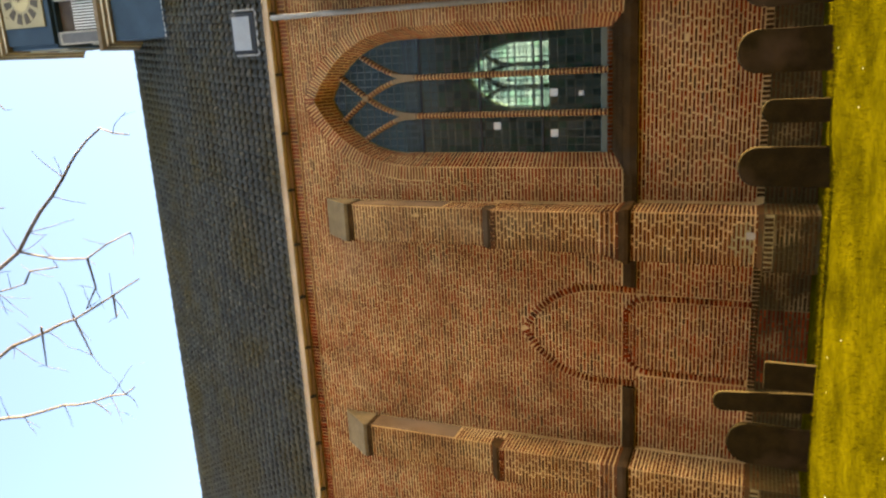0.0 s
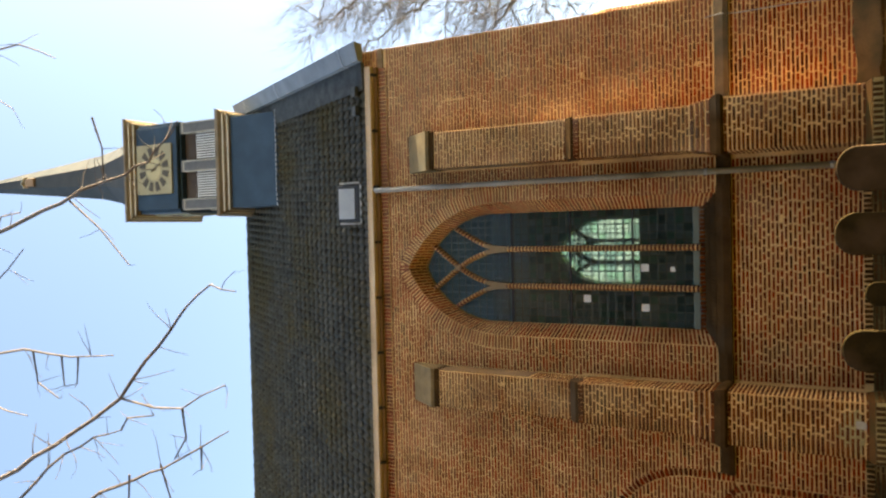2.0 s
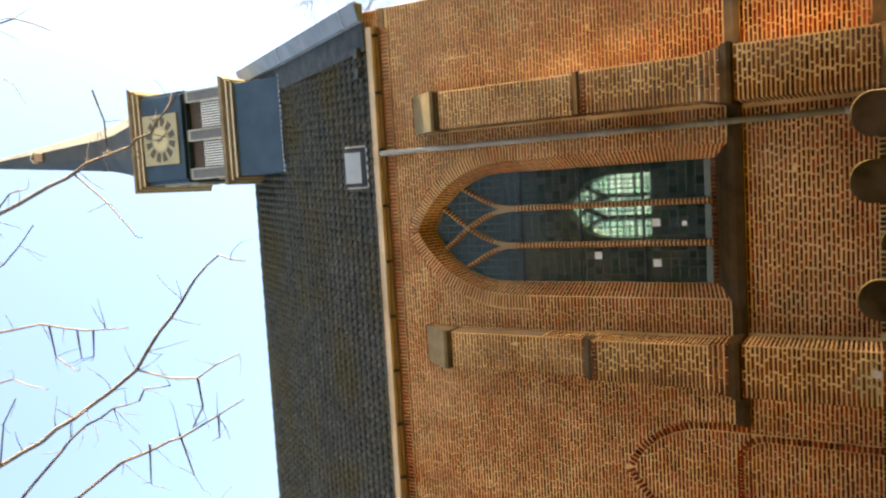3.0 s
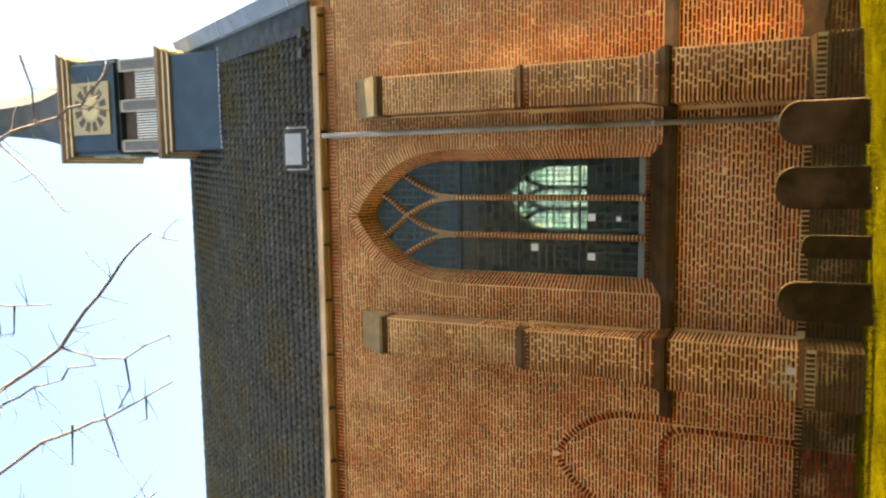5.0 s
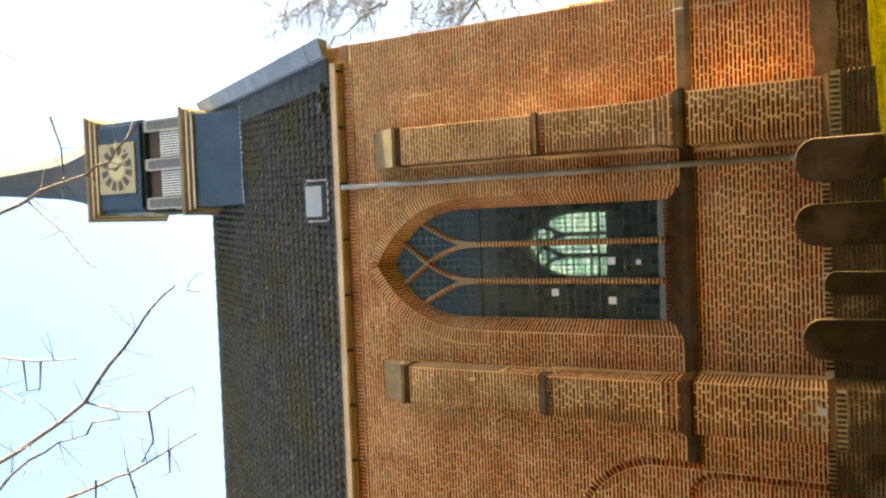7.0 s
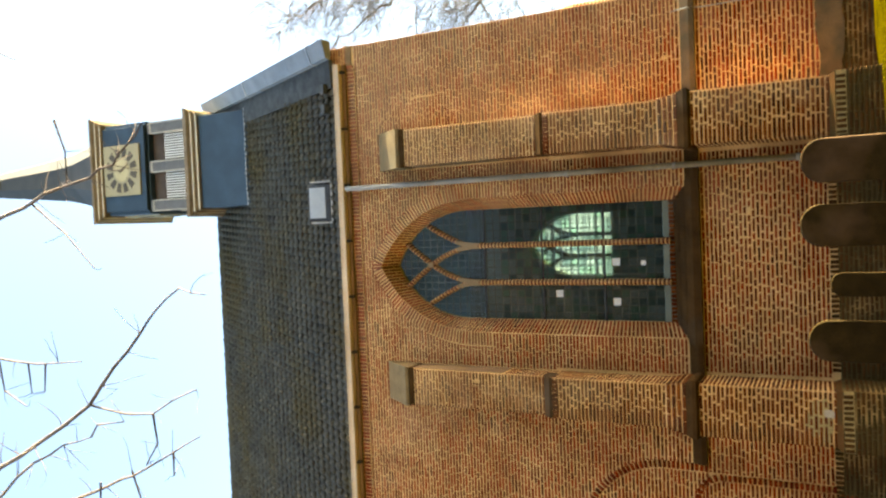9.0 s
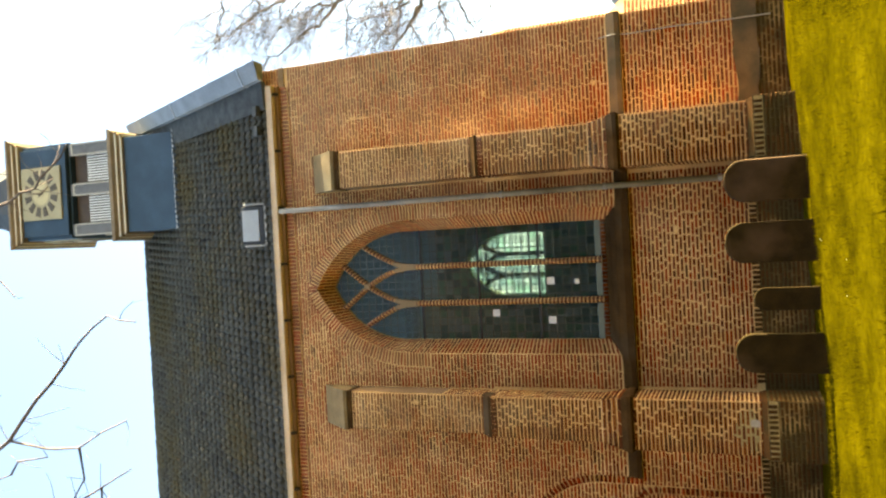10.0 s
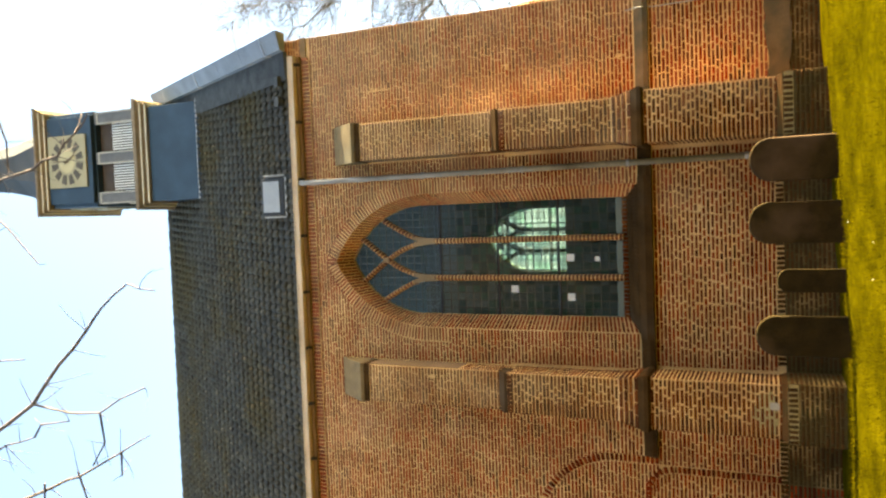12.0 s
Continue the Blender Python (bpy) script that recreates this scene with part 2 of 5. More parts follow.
class Mesh:
    """Collects vertices and faces."""
    def __init__(self):
        self.v, self.f = [], []

    def add(self, verts, faces):
        o = len(self.v)
        self.v.extend(tuple(p) for p in verts)
        self.f.extend(tuple(i + o for i in q) for q in faces)

    def box(self, x0, x1, y0, y1, z0, z1, c=0.0):
        if c <= 0:
            self.add([(x, y, z) for x in (x0, x1) for y in (y0, y1) for z in (z0, z1)], [(0, 1, 3, 2), (4, 6, 7, 5), (0, 4, 5, 1), (2, 3, 7, 6), (0, 2, 6, 4), (1, 5, 7, 3)])
            return
        bm = bmesh.new()
        bmesh.ops.create_cube(bm, size=1)
        for p in bm.verts:
            p.co = Vector(((x0 + x1) / 2 + p.co.x * (x1 - x0), (y0 + y1) / 2 + p.co.y * (y1 - y0), (z0 + z1) / 2 + p.co.z * (z1 - z0)))
        bmesh.ops.bevel(bm, geom=bm.edges[:], offset=c, segments=2, profile=0.6, affect="EDGES")
        self.take(bm)

    def take(self, bm, m=None):
        bm.verts.index_update()
        self.add([(m @ p.co) if m else p.co for p in bm.verts], [[p.index for p in q.verts] for q in bm.faces])
        bm.free()

    def prism(self, ring, shift):
        """A closed ring of points, pushed along shift."""
        n = len(ring)
        a = [Vector(p) for p in ring]
        self.add(a + [p + Vector(shift) for p in a], [tuple(range(n - 1, -1, -1)), tuple(range(n, 2 * n))] + [(i, (i + 1) % n, n + (i + 1) % n, n + i) for i in range(n)])

    def loft(self, rings, closed=True, caps=True):
        n = len(rings[0])
        verts = [p for r in rings for p in r]
        faces = [(k * n + i, k * n + (i + 1) % n, (k + 1) * n + (i + 1) % n, (k + 1) * n + i) for k in range(len(rings) - 1) for i in range(n if closed else n - 1)]
        if caps and closed:
            faces += [tuple(range(n - 1, -1, -1)), tuple(range((len(rings) - 1) * n, len(rings) * n))]
        self.add(verts, faces)

    def tube(self, points, radii, n=6):
        pts = [Vector(p) for p in points]
        rings, side = [], None
        for i, p in enumerate(pts):
            d = (pts[min(i + 1, len(pts) - 1)] - pts[max(i - 1, 0)]).normalized()
            side = (Vector((0.3, 0.9, 0.2)) if side is None else side)
            side = (side - d * side.dot(d)).normalized()
            up = d.cross(side)
            rings.append([p + (side * math.cos(2 * math.pi * k / n) + up * math.sin(2 * math.pi * k / n)) * radii[i] for k in range(n)])
        self.loft(rings)

    def piece(self, o, u, w, n, lu, lw, proud, inset=0.004):
        """One brick face: lu along u, lw along w, proud along n, with worn edges."""
        p = [o, o + u * lu, o + u * lu + w * lw, o + w * lw]
        p = [v + u * WEAR.uniform(-0.005, 0.005) + w * WEAR.uniform(-0.0035, 0.0035) for v in p]
        mid = o + u * lu / 2 + w * lw / 2
        q = [v + (u if (mid - v).dot(u) > 0 else -u) * inset + (w if (mid - v).dot(w) > 0 else -w) * inset for v in p]
        q = [v + n * proud for v in q]
        h = [p[i] + n * (proud - inset) for i in range(4)]
        self.add(p + h + q, [(0, 1, 5, 4), (1, 2, 6, 5), (2, 3, 7, 6), (3, 0, 4, 7), (4, 5, 9, 8), (5, 6, 10, 9), (6, 7, 11, 10), (7, 4, 8, 11), (8, 9, 10, 11)])

    def data(self, name, mat, smooth=False):
        me = bpy.data.meshes.new(name)
        me.from_pydata(self.v, [], self.f)
        me.materials.append(mat)
        if smooth:
            me.polygons.foreach_set("use_smooth", [True] * len(me.polygons))
        return me


def thing(name, mesh, mat, label, category, group="", kind="", smooth=False):
    ob = new(name, mesh.data(name, mat, smooth) if mesh else None)
    return tagged(ob, label, category, group, kind)


def part(name, mesh, mat, parent, label="", smooth=False, kind=""):
    ob = new(name, mesh.data(name, mat, smooth))
    ob.parent = parent
    return tagged(ob, label, kind=kind)


X, Y, Z = Vector((1, 0, 0)), Vector((0, 1, 0)), Vector((0, 0, 1))

# ---- sizes ----
CORNER, EAVE, RIDGE_Y, RIDGE_Z, DEEP, LEFT = 3.67, 7.87, 3.1, 13.66, 6.2, -13.0
COURSE, JOINT = 0.0525, 0.0205
STRING0, STRING1, PLINTH = 2.2, 2.36, 0.58
SLOPE = math.atan2(RIDGE_Z - EAVE, RIDGE_Y + 0.12)


class Arch:
    """A pointed arch: half width a, springing at zs, apex at za, centre line at cx."""
    def __init__(self, cx, a, zs, za):
        self.cx, self.a, self.zs, self.za = cx, a, zs, za
        h = za - zs
        self.r = (a * a + h * h) / (2 * a)

    def half(self, z):
        if z <= self.zs:
            return self.a
        d = z - self.zs
        return max(0.0, self.a - self.r + math.sqrt(max(0.0, self.r ** 2 - d * d))) if z < self.za else 0.0

    def top(self, x):
        dx = min(abs(x - self.cx), self.a)
        return self.zs + math.sqrt(max(0.0, self.r ** 2 - (dx + self.r - self.a) ** 2))

    def outline(self, z0, step=0.058):
        """Points up one side, over the apex and down the other."""
        zs = list(np.arange(z0, self.zs, step))
        right = [(self.cx + self.a, z) for z in zs]
        end = math.acos((self.r - self.a) / self.r)
        k = max(6, round(self.r * end / step))
        right += [(self.cx + self.a - self.r + self.r * math.cos(end * i / k), self.zs + self.r * math.sin(end * i / k)) for i in range(k + 1)]
        return right + [(2 * self.cx - x, z) for x, z in right[-2::-1]]


def wall_with_openings(mesh, x0, x1, y0, y1, z0, z1, openings, at=lambda x, y, z: (x, y, z)):
    """A wall slab with arched openings (arch, sill) cut right through it."""
    cuts = {x0, x1}
    for arch, sill in openings:
        cuts.update(np.linspace(arch.cx - arch.a, arch.cx + arch.a, 41).tolist())
    cuts = sorted(cuts)
    for a, b in zip(cuts, cuts[1:]):
        mid = (a + b) / 2
        hit = [(o, s) for o, s in openings if abs(mid - o.cx) < o.a]
        spans = [((z0, z0), (z1, z1))]
        if hit:
            o, s = hit[0]
            spans = [((z0, z0), (s, s)), ((o.top(a), o.top(b)), (z1, z1))]
        for (la, lb), (ha, hb) in spans:
            v = [at(*p) for p in ((a, y0, la), (b, y0, lb), (b, y0, hb), (a, y0, ha), (a, y1, la), (b, y1, lb), (b, y1, hb), (a, y1, ha))]
            mesh.add(v, [(0, 1, 2, 3), (7, 6, 5, 4), (0, 4, 5, 1), (3, 2, 6, 7)])
    for o, s in openings:
        for x in (o.cx - o.a, o.cx + o.a):
            mesh.add([at(x, y0, s), at(x, y1, s), at(x, y1, o.zs), at(x, y0, o.zs)], [(0, 1, 2, 3)])
    for x in (x0, x1):
        mesh.add([at(x, y0, z0), at(x, y1, z0), at(x, y1, z1), at(x, y0, z1)], [(0, 1, 2, 3)])


def free_spans(a, b, taken):
    out, at = [], a
    for p, q in sorted(taken):
        if q <= at or p >= b:
            continue
        if p > at:
            out.append((at, p))
        at = max(at, q)
    if at < b:
        out.append((at, b))
    return out


BRICKS_DONE = {}


def brick_data(lu, mat):
    """The shared mesh of a whole brick face, lu long, facing -y."""
    key = (lu, mat.name)
    if key not in BRICKS_DONE:
        m = Mesh()
        m.piece(Vector((0, 0, 0)), X, Z, -Y, lu, COURSE - JOINT, 0.008)
        BRICKS_DONE[key] = m.data("brick", mat)
    return BRICKS_DONE[key]


def lay(mesh, o, u, n, length, z0, z1, taken, rng, loose=None, whole=None, seed_row=0):
    """Courses of bricks in a bond of stretchers and headers from z0 to z1 over a face that starts at o and runs along u.
    taken(za, zb): the stretches of u that are not brick. loose: a list for whole bricks that become objects of their own, where whole(u, z)."""
    rows = int(round((z1 - z0) / COURSE))
    for r in range(rows):
        za = z0 + r * COURSE
        zb = za + COURSE - JOINT
        k = r + seed_row
        for a, b in free_spans(0.0, length, taken(za, zb) if taken else []):
            at = a
            head = k % 2 == 0
            kind = rng.random()
            first = True
            while at < b - 0.02:
                lu = (0.105 if head else 0.198) + rng.uniform(-0.009, 0.009)
                if first:
                    lu *= (0.62, 1.0, 0.45, 0.8)[k % 4]
                    first = False
                end = min(at + lu, b)
                if b - end < 0.05:
                    end = b
                here = o + u * at + Z * (za + rng.uniform(-0.002, 0.002))
                if loose is not None and len(loose) < 300 and whole(at, za) and end == at + lu and abs(n.y + 1) < 1e-6:
                    loose.append((here, 0.081 if lu < 0.15 else 0.171))
                else:
                    mesh.piece(here, u, Z, n, end - at - 0.014, zb - za, rng.uniform(0.003, 0.009))
                at = end
                head = (not head) if kind < 0.74 else (rng.random() < 0.12 if kind < 0.9 else rng.random() < 0.75)


def loose_bricks(parent, spots, mat):
    for here, lu in spots[:300]:
        ob = new("brick", brick_data(lu, mat))
        ob.location = here
        ob.parent = parent


# ---- ground ----
def ground_z(x, y):
    """The churchyard is a low mound that falls away from the church."""
    far = max(0.0, -1.6 - y)
    z = -0.095 * far if far < 9 else -0.855 - 0.02 * (far - 9)
    side = max(0.0, x - 5) * 0.03 + max(0.0, y - 9) * 0.02
    return max(z - side, -3.0) - 0.05 + 0.045 * min(max(x + 1.0, 0.0), 5.0) * min(1.0, max(0.0, (y + 9) / 6))


def ground():
    m = Mesh()
    xs = sorted(set(np.round(np.concatenate([np.linspace(-14, 12, 105), np.geomspace(12, 900, 14), -np.geomspace(14, 900, 14)]), 3)))
    ys = sorted(set(np.round(np.concatenate([np.linspace(-13, 4, 69), np.geomspace(4.5, 900, 16), -np.geomspace(13.5, 900, 14)]), 3)))
    for y in ys:
        for x in xs:
            near = abs(x) < 15 and -14 < y < 5
            m.v.append((x, y, ground_z(x, y) + (0.03 * noise.noise((x * 1.3, y * 1.3, 0)) + 0.02 * noise.noise((x * 4, y * 4, 3)) if near else 0)))
    w = len(xs)
    m.f = [(j * w + i, j * w + i + 1, (j + 1) * w + i + 1, (j + 1) * w + i) for j in range(len(ys) - 1) for i in range(w - 1)]
    return thing("ground", m, TURF, "yellow-green mown churchyard turf", "ground", kind="structure", smooth=True)


def grass():
    rng = random.Random(5)
    m = Mesh()
    for _ in range(90000):
        x, y = rng.uniform(-7.5, 6.5), -10.2 + 11.0 * rng.random() ** 0.8
        if y > -0.75 and x < CORNER + 0.4:
            continue
        if abs(x - 0.6) > (y + 10.5) * 0.62 + 0.8:
            continue
        z = ground_z(x, y)
        h, a, w = rng.uniform(0.02, 0.06), rng.uniform(0, 6.28), rng.uniform(0.003, 0.006)
        lean = Vector((rng.gauss(0, 0.4), rng.gauss(0, 0.4), 1)).normalized() * h
        s = Vector((math.cos(a), math.sin(a), 0)) * w
        p = Vector((x, y, z - 0.005))
        m.add([p - s, p + s, p + lean], [(0, 1, 2)])
    return thing("grass", m, BLADE, "short sunlit yellow-green grass blades", "grass", kind="stuff")


ground()
grass()


def unseen_tree_belt():
    """An unseen belt of trees behind the viewer and to the far side, added to block low sky and bounce warm light."""
    rng = random.Random(3)
    m = Mesh()
    for i in range(60):
        a = radians(150 + 240 * i / 59)
        for _ in range(18):
            r = rng.uniform(17, 26)
            x, y = r * math.cos(a) * 1.5, -4 + r * math.sin(a)
            if y > -10:
                continue
            bm = bmesh.new()
            bmesh.ops.create_icosphere(bm, subdivisions=2, radius=1)
            w, h, z = rng.uniform(1.8, 3.2), rng.uniform(1.8, 3.2), rng.uniform(-1, 13.0)
            for p in bm.verts:
                p.co *= 1 + 0.35 * noise.noise(p.co * 2.1 + Vector((i, z, r)))
                p.co = Vector((x + p.co.x * w, y + p.co.y * w, z + p.co.z * h))
            m.take(bm)
    return thing("backdrop", m, WARMBELT, "unseen belt of brown trees added to shape the wall's light", "trees", kind="structure")


unseen_tree_belt()
fr = random.Random(14)
m = Mesh()
for _ in range(14):
    x, y = fr.uniform(-5, 4), fr.uniform(-5.5, -1.5)
    z, q = ground_z(x, y) + fr.uniform(0.03, 0.06), fr.uniform(0.005, 0.008)
    m.add([(x + q * math.cos(a), y + q * math.sin(a), z + (0.004 if i % 2 else 0)) for i, a in enumerate(np.linspace(0, 5.5, 8))] + [(x, y, z - 0.006)], [(i, (i + 1) % 8, 8) for i in range(8)])
thing("daisies", m, WHITEPAINT, "scattered small white daisies in the grass", "flowers", kind="stuff")

# ---- the church walls ----
GLASS_ARCH = Arch(0, 0.86, 5.8, 7.08)
ARRIS = Arch(0, 1.04, 5.6, 7.25)
RING = Arch(0, 1.25, 5.6, 7.42)
NICHE = Arch(-3.53, 0.68, 2.75, 3.8)
NICHE_RING = Arch(-3.53, 0.78, 2.75, 3.92)
FAR_ARCH = Arch(0.07, 0.705, 5.68, 6.8)
SILL, FAR_SILL = 2.65, 4.85
BUTTRESSES = [1.86, -1.86, -5.66]
DOOR_X0, DOOR_X1, DOOR_Z = -4.02, -2.95, 2.3

wall = Mesh()
wall_with_openings(wall, LEFT, CORNER - 0.4, 0, 0.6, -0.4, 7.9, [(ARRIS, STRING1)])
wall_front = thing("wall_1", wall, MORTAR, "long red brick church wall with pale mortar joints", "wall", kind="structure")


def string_gap(za, zb):
    return zb > STRING0 + 0.04 and za < STRING1 + 0.02


def taken_front(za, zb):
    mid = (za + zb) / 2
    out = []
    if string_gap(za, zb):
        out.append((LEFT, NICHE.cx - 0.77))
        out.append((NICHE.cx + 0.77, CORNER))
    if PLINTH - 0.01 < za < PLINTH + 0.1:
        out.append((LEFT, CORNER))
    if mid > STRING1 and mid < RING.za:
        g = RING.half(mid) if mid > 5.28 else ARRIS.a
        out.append((-g + 0.004, g - 0.004))
    for b in BUTTRESSES:
        w = 0.38 if mid < STRING0 else 0.33 if mid < 4.3 else 0.3
        if mid < 7.0:
            out.append((b - w, b + w))
    if mid < NICHE_RING.za:
        g = NICHE_RING.half(mid) if mid > 2.2 else 0
        if g:
            out.append((NICHE.cx - g, NICHE.cx + g))
        if mid < 2.3:
            j = 0.1 if mid > 0.66 else 0.005
            out.append((DOOR_X0 - j, DOOR_X1 + j))
    return [(p - LEFT, q - LEFT) for p, q in out]


rng = random.Random(11)
field, spots = Mesh(), []
# the plinth is darker than the wall, partly to paint its shade
plinth = Mesh()
for p, q in free_spans(LEFT, CORNER - 0.003, [(b - 0.36, b + 0.36) for b in BUTTRESSES]):
    plinth.box(p, q, -0.004, 0.01, -0.4, PLINTH)
part("plinth_bed", plinth, DAMPSHADE_MORTAR, wall_front, "stained plinth mortar, darkened for shade at the foot")
plinth = Mesh()
lay(plinth, Vector((LEFT, -0.002, 0)), X, -Y, CORNER - LEFT, -0.05, 0.58, taken_front, rng)
part("plinth_brickwork", plinth, BRICK_MOSS_SHADE, wall_front, "mossy plinth bricks, darkened for shade at the foot", kind="stuff")
lay(field, Vector((LEFT, 0, 0)), X, -Y, CORNER - LEFT, 0.58, 7.62, taken_front, rng, spots, lambda u, z: -1.45 < u + LEFT < 1.45 and 1.0 < z < 2.1)
part("brickwork", field, BRICK, wall_front, "red and brown bricks in courses", kind="stuff")
loose_bricks(wall_front, spots, BRICK)

# blocked pointed window and blocked doorway
panel = Mesh()
lay(panel, Vector((NICHE.cx - 0.75, -0.001, 0)), X, -Y, 1.5, 2.2, 3.9, lambda za, zb: [(0, 0.75 - NICHE.half((za + zb) / 2) + 0.005), (0.75 + NICHE.half((za + zb) / 2) - 0.005, 1.5)] if za > 2.3 else [(0, 0.07), (1.43, 1.5)], rng)
part("blocked_window", panel, BRICK, wall_front, "bricked-up pointed window panel")
panel = Mesh()


def door_taken(za, zb):
    w = DOOR_X1 - DOOR_X0
    r = 0.3
    cut = 0 if zb < DOOR_Z - r else r - math.sqrt(max(0, r * r - (zb - DOOR_Z + r) ** 2))
    return [(0, cut), (w - cut, w)]


lay(panel, Vector((DOOR_X0, -0.002, 0)), X, -Y, DOOR_X1 - DOOR_X0, -0.05, DOOR_Z - 0.04, door_taken, rng, seed_row=1)
part("blocked_doorway", panel, BRICK, wall_front, "bricked-up doorway with a rounded head")


def ring_of_headers(mesh, pts, n, out, thick, proud, push=0.0):
    """Bricks on edge along a line of (x, z) points, reaching out from it."""
    for i, ((xa, za), (xb, zb)) in enumerate(zip(pts, pts[1:])):
        d = Vector((xb - xa, 0, zb - za))
        if d.length < 0.01:
            continue
        u = d.normalized()
        w = Vector((u.z, 0, -u.x))
        mesh.piece(Vector((xa, -push, za)) + u * 0.004, u, w, -Y, d.length - thick, out * rng.uniform(0.96, 1.02), proud + rng.uniform(0, 0.004))


ring = Mesh()
ring_of_headers(ring, [p for p in ARRIS.outline(5.3, 0.05)], -Y, 0.2, 0.024, 0.007)
for dx in (-0.045, 0.005):
    ring.piece(Vector((dx, 0, 7.255)), X, Z, -Y, 0.04, 0.17, 0.01)
part("arch_ring", ring, BRICK, wall_front, "pointed ring of bricks on edge over the window", kind="stuff")
ring = Mesh()
ring_of_headers(ring, NICHE.outline(2.2, 0.062), -Y, 0.1, 0.02, 0.016)
part("arch_ring", ring, BRICK, wall_front, "pointed brick ring round the blocked window", kind="stuff")
ring = Mesh()
r = 0.3
pts = [(DOOR_X1, z) for z in np.arange(0.66, DOOR_Z - r, 0.062)] + [(DOOR_X1 - r + r * math.cos(t), DOOR_Z - r + r * math.sin(t)) for t in np.linspace(0, math.pi / 2, 8)]
pts += [(x, DOOR_Z) for x in np.linspace(DOOR_X1 - r - 0.06, DOOR_X0 + r + 0.06, 8)]
pts += [(DOOR_X0 + r - r * math.sin(t), DOOR_Z - r + r * math.cos(t)) for t in np.linspace(0, math.pi / 2, 8)] + [(DOOR_X0, z) for z in np.arange(DOOR_Z - r - 0.062, 0.66, -0.062)]
ring_of_headers(ring, pts, -Y, 0.085, 0.02, 0.018)
part("door_ring", ring, BRICK, wall_front, "brick ring round the blocked doorway", kind="stuff")

# old mortar repairs
for x0, x1, z0, z1 in ((2.672, 2.706, 6.02, 6.62), (2.74, 2.82, 2.55, 2.65), (-1.75, -1.68, 5.35, 5.5), (2.78, 2.87, 4.2, 4.26), (2.98, 3.05, 5.03, 5.08), (0.6, 0.72, 1.55, 1.62)):
    m = Mesh()
    on = -0.392 if -2.2 < x0 < -1.5 else 0.0
    blob = []
    for k in range(14):
        a = 2 * math.pi * k / 14
        q = rng.uniform(0.62, 1.05)
        blob.append(((x0 + x1) / 2 + q * math.cos(a) * (x1 - x0) / 2, on + 0.006, (z0 + z1) / 2 + q * math.sin(a) * (z1 - z0) / 2))
    m.prism(blob, (0, -0.017, 0))
    part("mortar_patch", m, MORTAR, wall_front, "pale smeared mortar repair")

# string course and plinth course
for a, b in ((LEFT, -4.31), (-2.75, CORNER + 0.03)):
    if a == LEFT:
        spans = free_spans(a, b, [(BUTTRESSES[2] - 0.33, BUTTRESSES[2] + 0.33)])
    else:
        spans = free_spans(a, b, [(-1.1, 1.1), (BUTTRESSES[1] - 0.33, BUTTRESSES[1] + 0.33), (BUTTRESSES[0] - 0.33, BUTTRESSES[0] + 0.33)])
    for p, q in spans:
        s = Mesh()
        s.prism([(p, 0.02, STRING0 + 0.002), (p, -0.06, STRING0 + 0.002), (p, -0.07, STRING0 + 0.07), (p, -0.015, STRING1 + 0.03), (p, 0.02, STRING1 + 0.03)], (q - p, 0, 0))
        # sun on this bay's string is painted in as a lighter tan
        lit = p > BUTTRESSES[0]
        part("string_course", s, TANRENDER_LITSTRING if lit else DARKSTONE, wall_front, "string course in a sunlit tan tone" if lit else "dark weathered sloping string course")
course = Mesh()
x = LEFT
while x < CORNER - 0.03:
    if x < BUTTRESSES[0] and not any(abs(x - b) < 0.42 for b in BUTTRESSES):
        course.piece(Vector((x, 0, PLINTH)), X, Z, -Y, 0.042, 0.09, rng.uniform(0.012, 0.02))
    x += 0.062
part("plinth_course", course, BRICK_MOSS_SHADE, wall_front, "course of bricks on edge above the plinth", kind="stuff")
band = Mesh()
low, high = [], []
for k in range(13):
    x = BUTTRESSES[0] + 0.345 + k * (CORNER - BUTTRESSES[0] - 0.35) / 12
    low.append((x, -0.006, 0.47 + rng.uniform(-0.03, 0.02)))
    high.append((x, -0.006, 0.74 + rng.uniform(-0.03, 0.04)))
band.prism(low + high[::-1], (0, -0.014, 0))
part("plinth_render", band, TANRENDER_LITSTRING, wall_front, "smeared tan cement render over the plinth edge")

# window sill, splay and tracery
window = thing("window_1", None, None, "tall pointed leaded church window with brick mullions", "window", kind="structure")
sill = Mesh()
sill.prism([(-1.12, -0.08, STRING0 + 0.002), (-1.12, -0.085, STRING0 + 0.1), (-1.12, 0.0, STRING1 + 0.04), (-1.12, 0.31, SILL - 0.05), (-1.12, 0.5, SILL - 0.05), (-1.12, 0.5, STRING0 + 0.002)], (2.24, 0, 0))
part("sill", sill, DARKSTONE, window, "dark mossy sloping brick sill")
on_edge = Mesh()
for row, (y0, z0) in enumerate(((0.0, STRING1 + 0.045), (0.155, STRING1 + 0.045 + 0.103))):
    x = -1.06 + 0.02 * row
    while x < 1.0:
        on_edge.piece(Vector((x, y0, z0)), X, Vector((0, 0.31, 0.2)).normalized(), Vector((0, -0.2, 0.31)).normalized(), 0.048, 0.17, rng.uniform(0.004, 0.012))
        x += 0.058
part("sill_bricks", on_edge, DARKSTONE, window, "mossy dark bricks on edge on the sill slope", kind="stuff")
nose = Mesh()
x = -0.86
while x < 0.85:
    nose.piece(Vector((x, 0.285, SILL - 0.06)), X, Z, -Y, 0.045, 0.075, rng.uniform(0.012, 0.02))
    x += 0.058
part("sill_course", nose, BRICK_BUFF, window, "bricks on edge under the glass", kind="stuff")
